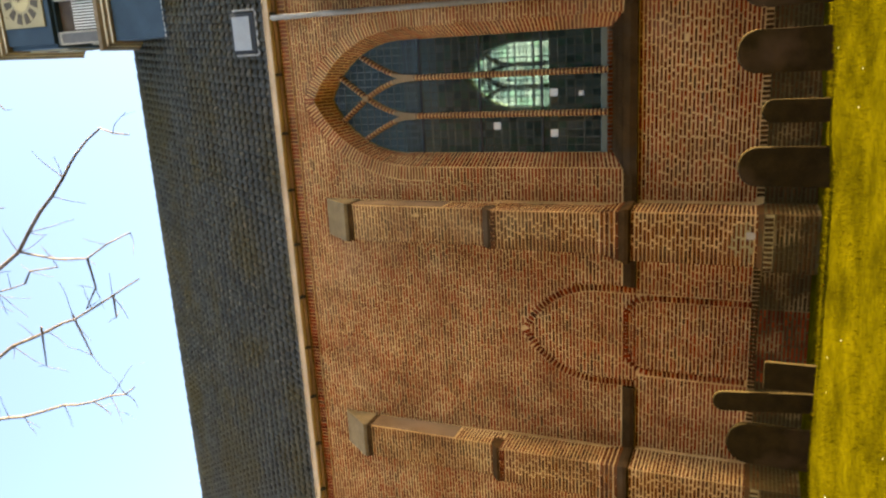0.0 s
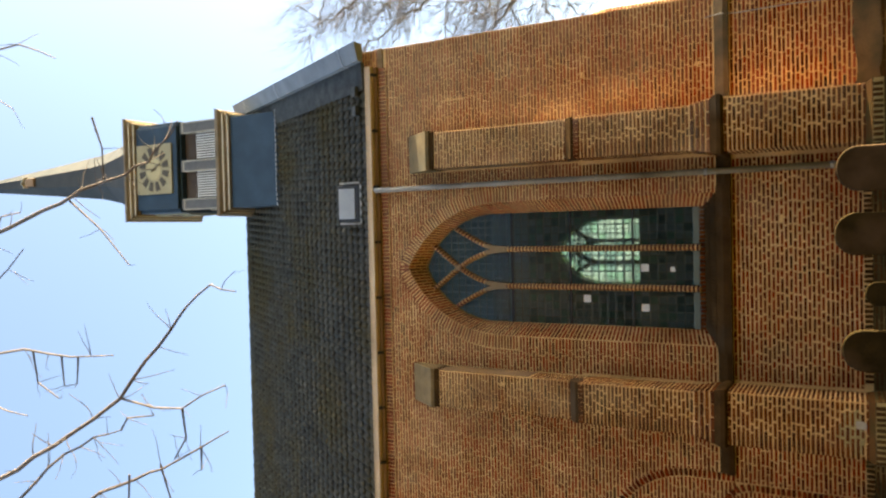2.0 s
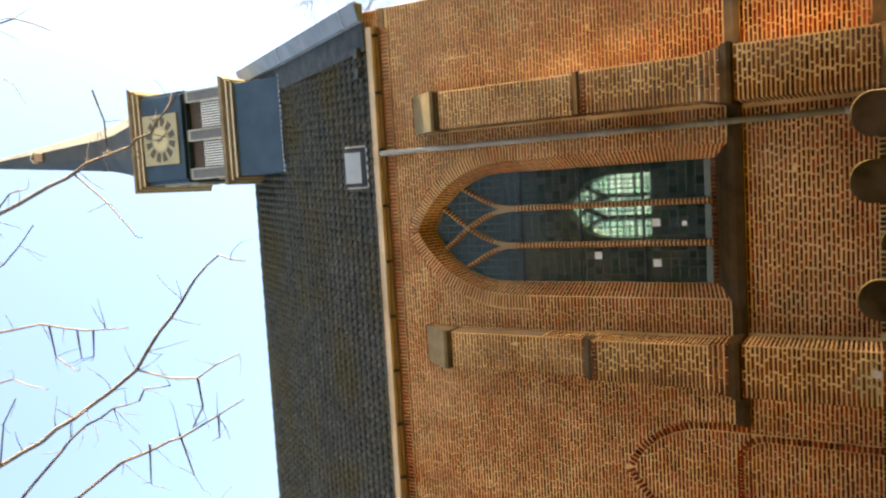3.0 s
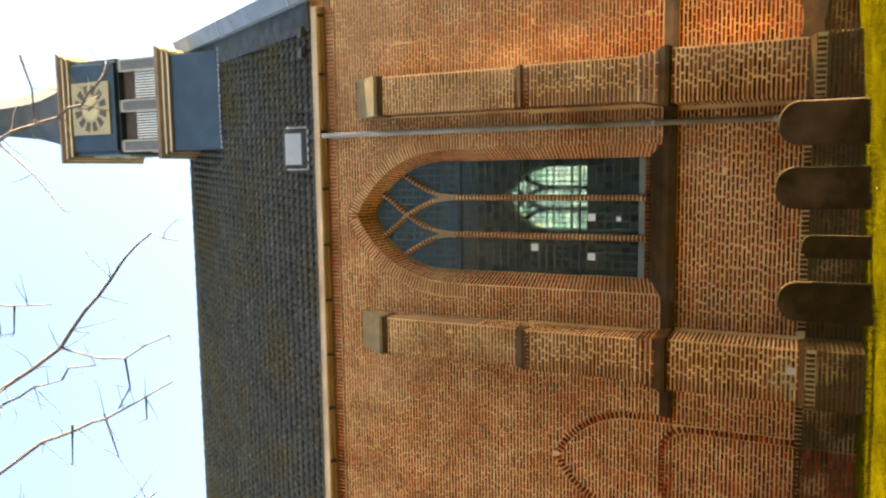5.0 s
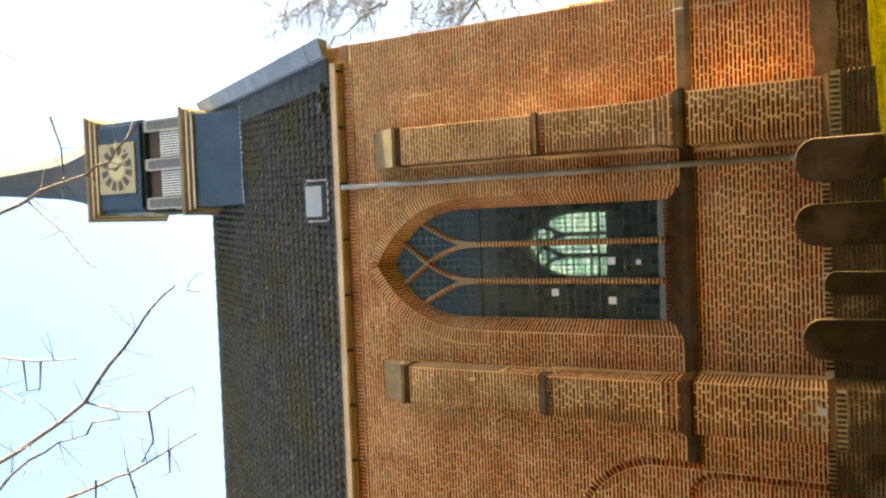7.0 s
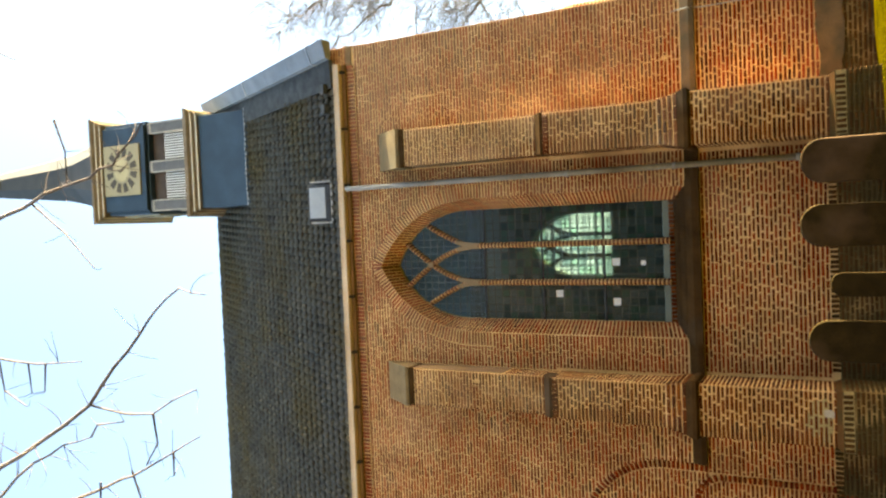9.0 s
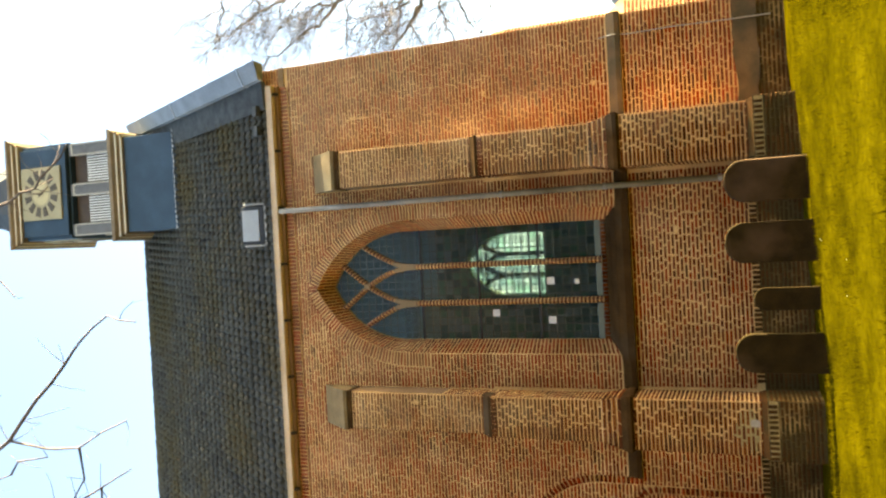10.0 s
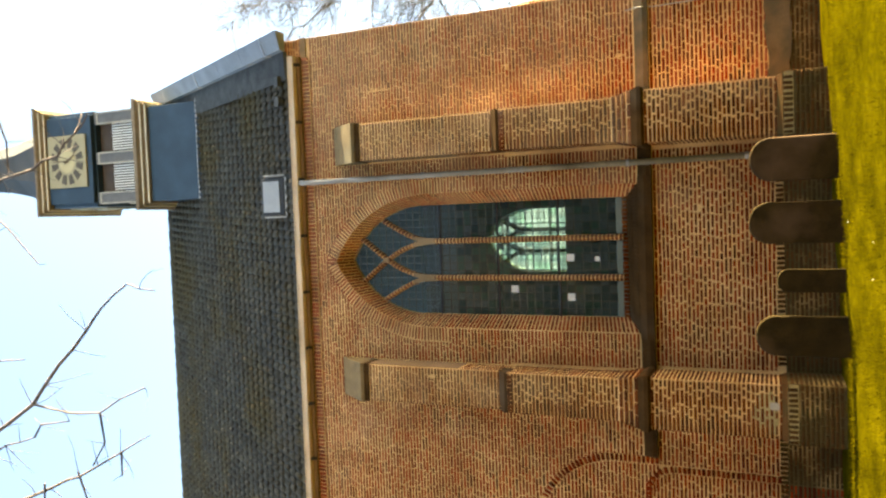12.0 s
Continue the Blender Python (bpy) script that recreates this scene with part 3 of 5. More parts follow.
splay_out, splay_in = ARRIS.outline(STRING1, 0.058), GLASS_ARCH.outline(STRING1 + 0.1, 0.058)


def resample(pts, n):
    d = [0]
    for (a, b), (c, e) in zip(pts, pts[1:]):
        d.append(d[-1] + math.hypot(c - a, e - b))
    return list(zip(np.interp(np.linspace(0, d[-1], n), d, [p[0] for p in pts]), np.interp(np.linspace(0, d[-1], n), d, [p[1] for p in pts])))


def by_halves(pts, n):
    k = len(pts) // 2
    a, b = resample(pts[:k + 1], n), resample(pts[k:], n)
    return a + b[1:]


N = 92
po, pi_ = by_halves(splay_out, N), by_halves(splay_in, N)
back, face = Mesh(), Mesh()
back.loft([[(x, 0.002, z) for x, z in po], [(x, 0.28, z) for x, z in pi_], [(x, 0.36, z) for x, z in pi_]], closed=False)
part("splay", back, MORTAR, window, "splayed brick reveal")
for i in range(2 * N - 2):
    o0, o1 = Vector((po[i][0], 0.0, po[i][1])), Vector((po[i + 1][0], 0.0, po[i + 1][1]))
    i0, i1 = Vector((pi_[i][0], 0.28, pi_[i][1])), Vector((pi_[i + 1][0], 0.28, pi_[i + 1][1]))
    n = (i0 - o0).cross(o1 - o0).normalized()
    mid = Vector((0, 0.1, min(o0.z, 5.4)))
    if n.dot(mid - o0) < 0:
        n = -n
    cut = 0.5 + (0.17 if i % 2 else -0.17)
    for a, b in ((0.03, cut - 0.03), (cut + 0.03, 0.98)):
        k = 0.22
        c = [o0.lerp(i0, a), o0.lerp(i0, b), o1.lerp(i1, b), o1.lerp(i1, a)]
        c = [c[0].lerp(c[3], k), c[1].lerp(c[2], k), c[2].lerp(c[1], k), c[3].lerp(c[0], k)]
        h = rng.uniform(0.004, 0.009)
        face.add(c + [p + n * h for p in c], [(4, 5, 6, 7), (0, 1, 5, 4), (1, 2, 6, 5), (2, 3, 7, 6), (3, 0, 4, 7)])
part("splay_bricks", face, BRICK, window, "red header bricks of the splay", kind="stuff")


def brick_rib(name, pts, width, y0, y1, label):
    """A rounded brick rib: short pieces with pale joints along a line of (x, z)."""
    core, shell = Mesh(), Mesh()
    w = width / 2
    prof = [(-w, y1), (-w, y0 + 0.05), (-w * 0.6, y0 + 0.015), (0, y0), (w * 0.6, y0 + 0.015), (w, y0 + 0.05), (w, y1)]
    def ring_at(i, k, s):
        (xa, za), (xb, zb) = pts[max(0, i - 1)], pts[min(len(pts) - 1, i + 1)]
        d = Vector((xb - xa, 0, zb - za)).normalized()
        side = Vector((d.z, 0, -d.x))
        return [Vector((pts[i][0], 0, pts[i][1])) + d * k + side * a * s + Y * (b if s == 1 else b + 0.003) for a, b in prof]
    core.loft([ring_at(i, 0, 0.99) for i in range(len(pts))])
    for i in range(len(pts) - 1):
        gap = math.hypot(pts[i + 1][0] - pts[i][0], pts[i + 1][1] - pts[i][1])
        shell.loft([ring_at(i, 0.012, 1), ring_at(i, gap - 0.012, 1)])
    rib = part(name, core, MORTAR, window, label)
    part("rib_bricks", shell, RIBBRICK, rib, kind="stuff")
    return rib


for x in (0.29, -0.29):
    brick_rib("mullion", [(x, z) for z in np.arange(SILL, 5.62, 0.058)], 0.09, 0.2, 0.34, "upright mullion of moulded red brick")
def bent(pts, step=0.058):
    """An even line of points along a smooth curve through a few (x, z)."""
    line = []
    for i in range(len(pts) - 1):
        p, q = pts[max(0, i - 1)], pts[min(len(pts) - 1, i + 2)]
        (ax, az), (bx, bz) = pts[i], pts[i + 1]
        for t in np.linspace(0, 1, 12, endpoint=False):
            h1, h2, h3, h4 = 2 * t ** 3 - 3 * t ** 2 + 1, 3 * t ** 2 - 2 * t ** 3, t ** 3 - 2 * t ** 2 + t, t ** 3 - t ** 2
            line.append((h1 * ax + h2 * bx + h3 * (bx - p[0]) / 2 + h4 * (q[0] - ax) / 2, h1 * az + h2 * bz + h3 * (bz - p[1]) / 2 + h4 * (q[1] - az) / 2))
    line.append(pts[-1])
    total = sum(math.hypot(c - a, d - b) for (a, b), (c, d) in zip(line, line[1:]))
    return resample(line, max(4, round(total / step)))


for s in (1, -1):
    brick_rib("tracery_rib", bent([(s * x, z) for x, z in ((0.265, 5.86), (0.2, 6.07), (0.1, 6.285), (0, 6.44), (-0.165, 6.665), (-0.35, 6.9))]), 0.075, 0.215, 0.34, "curved tracery rib of moulded brick")
    brick_rib("tracery_rib", bent([(s * x, z) for x, z in ((0.318, 5.86), (0.385, 6.03), (0.5, 6.26), (0.63, 6.49))]), 0.075, 0.215, 0.34, "curved tracery rib of moulded brick")
    fork = Mesh()
    c = s * 0.29
    fork.prism([(c - 0.044, 0.208, 5.56), (c + 0.044, 0.208, 5.56), (c + 0.05, 0.208, 5.72), (c + 0.085, 0.208, 5.95), (c + 0.035, 0.208, 5.96), (c, 0.208, 5.84), (c - 0.035, 0.208, 5.96), (c - 0.085, 0.208, 5.95), (c - 0.05, 0.208, 5.72)], (0, 0.12, 0))
    part("tracery_fork", fork, STONE, window, "pale stone fork of the tracery")
boss = Mesh()
boss.box(-0.045, 0.045, 0.205, 0.33, 6.39, 6.5, 0.02)
part("tracery_boss", boss, STONE, window, "pale stone crossing of the ribs")

# leaded glass: panes, cames, saddle bars
PW, PH = 0.116, 0.124
joined, count, leads = Mesh(), 0, Mesh()
WHITE_PANES = [(-0.5, 4.33), (-0.58, 3.37), (0.02, 3.37), (0.02, 3.12)]
for k in range(35):
    for c in range(15):
        xa, za = -0.87 + c * PW, SILL + 0.1 + k * PH
        if abs(xa + PW / 2) > GLASS_ARCH.half(za + PH / 2) + 0.05:
            continue
        white = any(abs(xa + PW / 2 - wx) < PW / 2 and abs(za + PH / 2 - wz) < PH / 2 for wx, wz in WHITE_PANES)
        ta, tb = rng.gauss(0, 0.0004), rng.gauss(0, 0.0004)
        quad = [(xa + 0.004, 0.302 - ta - tb, za + 0.004), (xa + PW - 0.004, 0.302 + ta - tb, za + 0.004), (xa + PW - 0.004, 0.302 + ta + tb, za + PH - 0.004), (xa + 0.004, 0.302 - ta + tb, za + PH - 0.004)]
        if white and za < 3.2:
            quad = [quad[0], ((xa + 0.075, 0.302, za + 0.004)), (xa + 0.075, 0.302, za + 0.075), (xa + 0.004, 0.302, za + 0.075)]
        if count < 300 or white:
            p = Mesh()
            p.prism(quad, (0, 0.004, 0))
            ob = part("pane", p, WHITEPAINT if white else GLASSES[rng.randrange(4)], window, "opaque white pane" if white else "")
            ob.visible_shadow = white
            count += 1
        else:
            joined.prism(quad, (0, 0.004, 0))
        leads.box(xa - 0.004, xa + PW + 0.004, 0.296, 0.31, za - 0.0045, za + 0.0045)
        leads.box(xa - 0.0045, xa + 0.0045, 0.295, 0.311, za, za + PH)
ob = part("panes", joined, GLASS, window, "small leaded panes in the window head", kind="stuff")
ob.visible_shadow = False
part("leading", leads, CAME, window, "lead cames between the panes", kind="stuff")
for z in (5.51, 4.55, 3.6):
    bar = Mesh()
    bar.box(-0.86, 0.86, 0.28, 0.305, z - 0.016, z + 0.016, 0.004)
    part("saddle_bar", bar, BLACKMETAL, window, "dark iron saddle bar")
for a, b in ((-0.86, -0.335), (-0.245, 0.245), (0.335, 0.86)):
    strip = Mesh()
    strip.box(a, b, 0.285, 0.33, SILL - 0.01, SILL + 0.1, 0.008)
    part("glazing_sill", strip, PALEWOOD, window, "pale green strip at the foot of the glass")

# ---- the other walls and the inside ----
far = Mesh()
wall_with_openings(far, LEFT, CORNER - 0.4, DEEP - 0.6, DEEP, -0.4, 7.9, [(FAR_ARCH, FAR_SILL)])
thing("wall_2", far, PLASTER, "pale plastered inside of the opposite church wall", "wall", kind="structure")
gable = Mesh()
gable.prism([(CORNER - 0.4, 0, -0.4), (CORNER - 0.4, 0, 8.2), (CORNER - 0.4, RIDGE_Y, RIDGE_Z + 0.15), (CORNER - 0.4, DEEP, 8.2), (CORNER - 0.4, DEEP, -0.4)], (0.4, 0, 0))
gable_wall = thing("wall_3", gable, MORTAR, "brick gable end wall of the church", "wall", kind="structure")
side = Mesh()
lay(side, Vector((CORNER, 0.0, 0)), Y, X, DEEP, 0.0, 8.1, None, rng)
part("brickwork", side, BRICK, gable_wall, "red brick courses of the gable end", kind="stuff")
end = Mesh()
end.prism([(LEFT, 0, -0.4), (LEFT, 0, 8.0), (LEFT, RIDGE_Y, RIDGE_Z - 0.2), (LEFT, DEEP, 8.0), (LEFT, DEEP, -0.4)], (-0.4, 0, 0))
thing("wall_4", end, MORTAR, "plain brick end wall of the church", "wall", kind="structure")
cover = Mesh()
cover.box(LEFT, CORNER - 0.4, 0.6, DEEP - 0.6, 8.3, 8.4)
thing("ceiling", cover, PLASTER, "flat dim church ceiling", "ceiling", kind="structure")
floor = Mesh()
floor.box(LEFT, CORNER - 0.4, 0.6, DEEP - 0.6, -0.1, 0.05)
thing("floor", floor, DARKSTONE, "dark stone church floor", "floor", kind="structure")
far_window = thing("window_2", None, None, "bright pointed window on the far side of the nave", "window", kind="structure")
FX = FAR_ARCH.cx
for x in (FX + 0.24, FX - 0.24):
    m = Mesh()
    m.box(x - 0.05, x + 0.05, DEEP - 0.4, DEEP - 0.25, FAR_SILL, 5.85, 0.01)
    part("mullion", m, DARKSTONE, far_window, "dark mullion")
for s in (1, -1):
    for pts in ([(FX + s * (0.24 - 0.88 + 0.88 * math.cos(t)), 5.75 + 0.88 * math.sin(t)) for t in np.linspace(0, 1.0, 10)], [(FX + s * (0.24 + 0.88 - 0.88 * math.cos(t)), 5.75 + 0.88 * math.sin(t)) for t in np.linspace(0, 0.75, 10)]):
        m = Mesh()
        m.tube([(x, DEEP - 0.32, z) for x, z in pts], [0.055] * len(pts), 6)
        part("tracery_rib", m, DARKSTONE, far_window, "dark tracery rib")
m = Mesh()
for x in np.arange(FX - 0.68, FX + 0.7, 0.118):
    m.box(x - 0.013, x + 0.013, DEEP - 0.33, DEEP - 0.31, FAR_SILL, FAR_ARCH.top(x) - 0.02)
for z in np.arange(FAR_SILL, 6.6, 0.14):
    h = FAR_ARCH.half(z)
    m.box(FX - h, FX + h, DEEP - 0.33, DEEP - 0.31, z - 0.013, z + 0.013)
for z in (5.25, 6.3):
    h = FAR_ARCH.half(z)
    m.box(FX - h, FX + h, DEEP - 0.345, DEEP - 0.3, z - 0.022, z + 0.022)
part("leading", m, LEAD, far_window, "lead cames and saddle bars", kind="stuff")
for a, b in ((-0.705, -0.24), (-0.24, 0.24), (0.24, 0.705)):
    p = Mesh()
    top = [(x, min(FAR_ARCH.top(x), 6.74)) for x in np.linspace(FX + b, FX + a, 8)]
    p.prism([(FX + a, DEEP - 0.3, FAR_SILL), (FX + b, DEEP - 0.3, FAR_SILL)] + [(x, DEEP - 0.3, z) for x, z in top], (0, 0.006, 0))
    ob = part("pane", p, FARGLASS, far_window, "greenish cathedral glass light")
    ob.visible_shadow = False

# ---- buttresses ----
def buttress(cx):
    b = thing("buttress", None, None, "stepped buff brick buttress with a sloping stone cap", "buttress", "buttresses along the church wall")
    stages = [(0.37, 0.69, -0.4, PLINTH), (0.335, 0.6, PLINTH, STRING0 + 0.02), (0.285, 0.5, STRING0 + 0.02, 4.24), (0.28, 0.39, 4.24, 6.56)]
    core, skin, foot, spots = Mesh(), Mesh(), Mesh(), []
    for w, d, z0, z1 in stages:
        a = max(z0, -0.02) + 0.006
        if z0 == STRING0 + 0.02:
            a = STRING1 + 0.02
        top = z1 - (0.01 if z1 < 6 else 0.04)
        if z0 < 0:
            top = z1 - 0.01
        lay(foot if z0 < 0 else skin, Vector((cx - w, -d, 0)), X, -Y, 2 * w, a, top - (0.11 if z0 < 0 else 0), None, rng, spots, lambda u, z: 0.7 < z < 4.1)
        for s, n, o in ((1, X, Vector((cx + w, -d, 0))), (-1, -X, Vector((cx - w, -d, 0)))):
            lay(foot if z0 < 0 else skin, o, Y, n, d, a, top if z1 < 6 else 5.0, None, rng)
    # plastered cheeks of the top stage
    base = Mesh()
    for mesh, some in ((base, stages[:1]), (core, stages[1:])):
        mesh.loft([[(cx - w, 0.01, z), (cx - w, -d, z), (cx + w, -d, z), (cx + w, 0.01, z)] for w, d, z0, z1 in some for z in (z0, z1)])
    part("plinth_core", base, DAMPSHADE_MORTAR, b, "damp plinth mortar bed, darkened for shade at the foot")
    part("core", core, MORTAR, b, "mortar bed of the buttress")
    part("brickwork", skin, BRICK_BUFF, b, "buff and red bricks", kind="stuff")
    part("plinth_brickwork", foot, BRICK_MOSS_SHADE, b, "mossy plinth bricks, darkened for shade at the foot", kind="stuff")
    loose_bricks(b, spots, BRICK_BUFF)
    for s in (1, -1):
        c = Mesh()
        c.box(cx + s * 0.28 - 0.01, cx + s * 0.28 + 0.012, -0.372, 0.0, 5.0, 6.56)
        part("cheek", c, RENDERED, b, "smooth cement-rendered cheek")
    # the flared foot of the middle stage and its edge course
    f = Mesh()
    f.loft([[(cx - w, 0.0, z), (cx - w, -d, z), (cx + w, -d, z), (cx + w, 0.0, z)] for w, d, z in ((0.335, 0.6, STRING1), (0.325, 0.57, STRING1 + 0.08), (0.3, 0.53, STRING1 + 0.17), (0.288, 0.503, STRING1 + 0.3))], caps=False)
    part("flare", f, MORTAR, b, "flared foot of the middle stage")
    e = Mesh()
    for lv in range(4):
        w, d, z = ((0.337, 0.6, STRING1), (0.325, 0.575, STRING1 + 0.07), (0.31, 0.548, STRING1 + 0.14), (0.298, 0.523, STRING1 + 0.21))[lv]
        k = 3 if lv % 2 else 4
        for j in range(k):
            e.piece(Vector((cx - w + 2 * w * j / k + 0.004, -d, z + 0.004)), X, (Z * 0.06 + Y * 0.022).normalized(), -Y, 2 * w / k - 0.012, 0.05, 0.012)
        for s in (1, -1):
            for j in range(3):
                e.piece(Vector((cx + s * w, -d + d * j / 3, z + 0.004)), Y, (Z * 0.06 - X * s * 0.014).normalized(), X * s, d / 3 - 0.012, 0.05, 0.012)
    part("flare_bricks", e, BRICK_BUFF, b, "bricks of the flared foot", kind="stuff")
    # string slab round the buttress
    m = Mesh()
    m.loft([[(cx - w, 0.0, z), (cx - w, -d, z), (cx + w, -d, z), (cx + w, 0.0, z)] for w, d, z in ((0.35, 0.615, STRING0), (0.375, 0.65, STRING0 + 0.03), (0.375, 0.65, STRING0 + 0.08), (0.338, 0.605, STRING1 + 0.01))])
    part("string_slab", m, DARKSTONE, b, "dark weathered string slab")
    # ledge between the stages
    m = Mesh()
    m.prism([(cx - 0.29, -0.505, 4.2), (cx - 0.29, -0.515, 4.24), (cx - 0.29, -0.39, 4.36), (cx - 0.29, -0.2, 4.36), (cx - 0.29, -0.2, 4.2)], (0.58, 0, 0))
    part("ledge", m, DARKSTONE, b, "dark sloping ledge")
    e = Mesh()
    x = cx - 0.28
    while x < cx + 0.24:
        e.piece(Vector((x, -0.505, 4.12)), X, Z, -Y, 0.046, 0.075, rng.uniform(0.008, 0.014))
        x += 0.06
    part("ledge_course", e, BRICK_BUFF, b, "bricks on edge under the ledge", kind="stuff")
    # plinth edge course
    e = Mesh()
    x = cx - 0.36
    while x < cx + 0.34:
        e.piece(Vector((x, -0.69, PLINTH - 0.11)), X, Z, -Y, 0.038, 0.1, rng.uniform(0.008, 0.013))
        x += 0.064
    m = Mesh()
    m.box(cx - 0.365, cx + 0.365, -0.694, -0.68, PLINTH - 0.118, PLINTH - 0.012)
    part("course_bed", m, SMEAR, b, "mortar bed of the edge course")
    part("plinth_course", e, BRICK_MOSS_SHADE, b, "bricks on edge round the plinth", kind="stuff")
    m = Mesh()
    m.loft([[(cx - w, 0.0, z), (cx - w, -d, z), (cx + w, -d, z), (cx + w, 0.0, z)] for w, d, z in ((0.37, 0.69, PLINTH - 0.01), (0.34, 0.6, PLINTH + 0.07))])
    part("plinth_slope", m, BRICK_MOSS_SHADE, b, "sloping mossy top of the plinth")
    # cap: sloping stone slab with a drip edge
    m = Mesh()
    m.prism([(cx - 0.305, 0.0, 6.58), (cx - 0.305, -0.42, 6.58), (cx - 0.305, -0.435, 6.63), (cx - 0.305, -0.02, 7.18), (cx - 0.305, 0.0, 7.18)], (0.61, 0, 0))
    part("cap", m, CAPSTONE, b, "sloping grey-brown stone cap")
    # dark colour of this bed stands for shade below the drip edge
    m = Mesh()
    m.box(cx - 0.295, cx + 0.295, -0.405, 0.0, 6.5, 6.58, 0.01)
    part("cap_bed", m, DARKSTONE, b, "bed under the cap, dark for the recess shade")
    return b


for k, cx in enumerate(BUTTRESSES):
    b = buttress(cx)
    if k == 1:
        m = Mesh()
        m.prism([(cx + 0.065 + q * math.cos(a), -0.6, 0.725 + 1.1 * q * math.sin(a)) for a, q in zip(np.linspace(0, 2 * math.pi, 9)[:-1], (0.05, 0.064, 0.052, 0.06, 0.043, 0.066, 0.055, 0.058))], (0, -0.016, 0))
        smear = Mesh()
        smear.prism([(cx - 0.02 + q * 0.34 * math.cos(a), -0.597, 0.76 + q * (0.26 if math.sin(a) > 0 else 0.09) * math.sin(a)) for a, q in zip(np.linspace(0, 2 * math.pi, 25)[:-1], [rng.uniform(0.62, 0.98) for _ in range(24)])], (0, -0.0095, 0))
        part("mortar_smear", smear, SMEAR, b, "yellowish mortar smeared over the bricks")
        part("repair_patch", m, PATCH, b, "pale cement repair patch")

# corner buttress on the gable end
cb = thing("buttress", None, None, "red brick buttress on the gable end beside the corner", "buttress", "buttresses on the gable end")
core, skin = Mesh(), Mesh()
DIAG, DIAG_N = (X + Y * 0.35).normalized(), (X * 0.35 - Y).normalized()
rings = []
for k, z0, z1 in ((0.2, -0.4, STRING0), (0.05, STRING0 + 0.15, 3.9)):
    for z in (z0, z1):
        rings.append([(CORNER, 0.0, z), (CORNER + k, k * 0.35, z), (CORNER + k, k + 0.6, z), (CORNER, k + 0.6, z)])
    lay(skin, Vector((CORNER, 0, 0)), DIAG, DIAG_N, k * 1.06, max(z0, -0.05), z1 - 0.02, None, rng)
    lay(skin, Vector((CORNER + k, k * 0.35, 0)), Y, X, 0.6, max(z0, -0.05), z1 - 0.02, None, rng)
rings.append([(CORNER - 0.01, 0.0, 4.1), (CORNER, 0.01, 4.1), (CORNER, 0.6, 4.1), (CORNER - 0.01, 0.6, 4.1)])
core.loft(rings)
part("core", core, MORTAR, cb, "mortar bed of the buttress")
part("brickwork", skin, BRICK, cb, "red bricks", kind="stuff")
kneeler = Mesh()
lay(kneeler, Vector((CORNER - 0.4, 0.0, 0)), X, -Y, 0.4, 7.77, 8.2, None, rng)
part("kneeler_bricks", kneeler, BRICK, gable_wall, "bricks of the kneeler at the gable foot", kind="stuff")
kneeler = Mesh()
kneeler.box(CORNER - 0.42, CORNER + 0.015, -0.02, 0.4, 7.655, 7.765, 0.01)
part("kneeler_band", kneeler, STONE, gable_wall, "stone band under the kneeler")
# ---- eaves ----
eaves = thing("eaves_cornice", None, None, "brown brick and board cornice under the gutter", "cornice", kind="structure")
m = Mesh()
x = LEFT
while x < CORNER - 0.35:
    m.piece(Vector((x, -0.018, 7.61)), X, Z, -Y, 0.047, 0.13, rng.uniform(0.006, 0.012))
    x += 0.062
part("dentil_course", m, BRICK, eaves, "upright red bricks under the eaves", kind="stuff")
m = Mesh()
m.box(LEFT, CORNER - 0.36, -0.018, 0.02, 7.595, 7.75)
part("dentil_bed", m, MORTAR, eaves, "mortar bed of the upright bricks")
m = Mesh()
m.prism([(LEFT, 0.02, 7.75), (LEFT, -0.07, 7.75), (LEFT, -0.09, 7.77), (LEFT, -0.09, 7.8), (LEFT, -0.1, 7.83), (LEFT, 0.02, 7.85)], (CORNER - 0.3 - LEFT, 0, 0))
part("soffit_board", m, SOFFIT, eaves, "dark brown painted soffit board")
gutter = thing("gutter", None, None, "tan-painted gutter along the eaves", "gutter")
m = Mesh()
prof = [(-0.04, 7.905), (-0.05, 7.825), (-0.08, 7.805), (-0.15, 7.8), (-0.178, 7.815), (-0.184, 7.89), (-0.194, 7.895), (-0.192, 7.908), (-0.172, 7.905), (-0.166, 7.83), (-0.14, 7.818), (-0.08, 7.82), (-0.062, 7.845)]
m.prism([(LEFT, y, z) for y, z in prof], (CORNER - 0.3 - LEFT, 0, 0))
part("trough", m, GUTTER, gutter, "tan gutter trough")
x = -12.6
while x < 3.3:
    m = Mesh()
    m.prism([(x, -0.08, 7.735), (x, -0.125, 7.745), (x, -0.165, 7.8), (x, -0.16, 7.812), (x, -0.09, 7.79)], (0.045, 0, 0))
    part("bracket", m, BLACKMETAL, gutter, "dark iron gutter bracket")
    x += 0.93
# downpipe
pipe = thing("downpipe", None, None, "grey zinc downpipe beside the buttress", "downpipe")
m = Mesh()
m.tube([(1.31, -0.12, 7.82), (1.31, -0.12, 7.7), (1.31, -0.1, 7.5), (1.31, -0.095, 0.2)], [0.045, 0.045, 0.042, 0.042], 12)
part("tube", m, ZINC, pipe, "grey zinc tube", smooth=True)
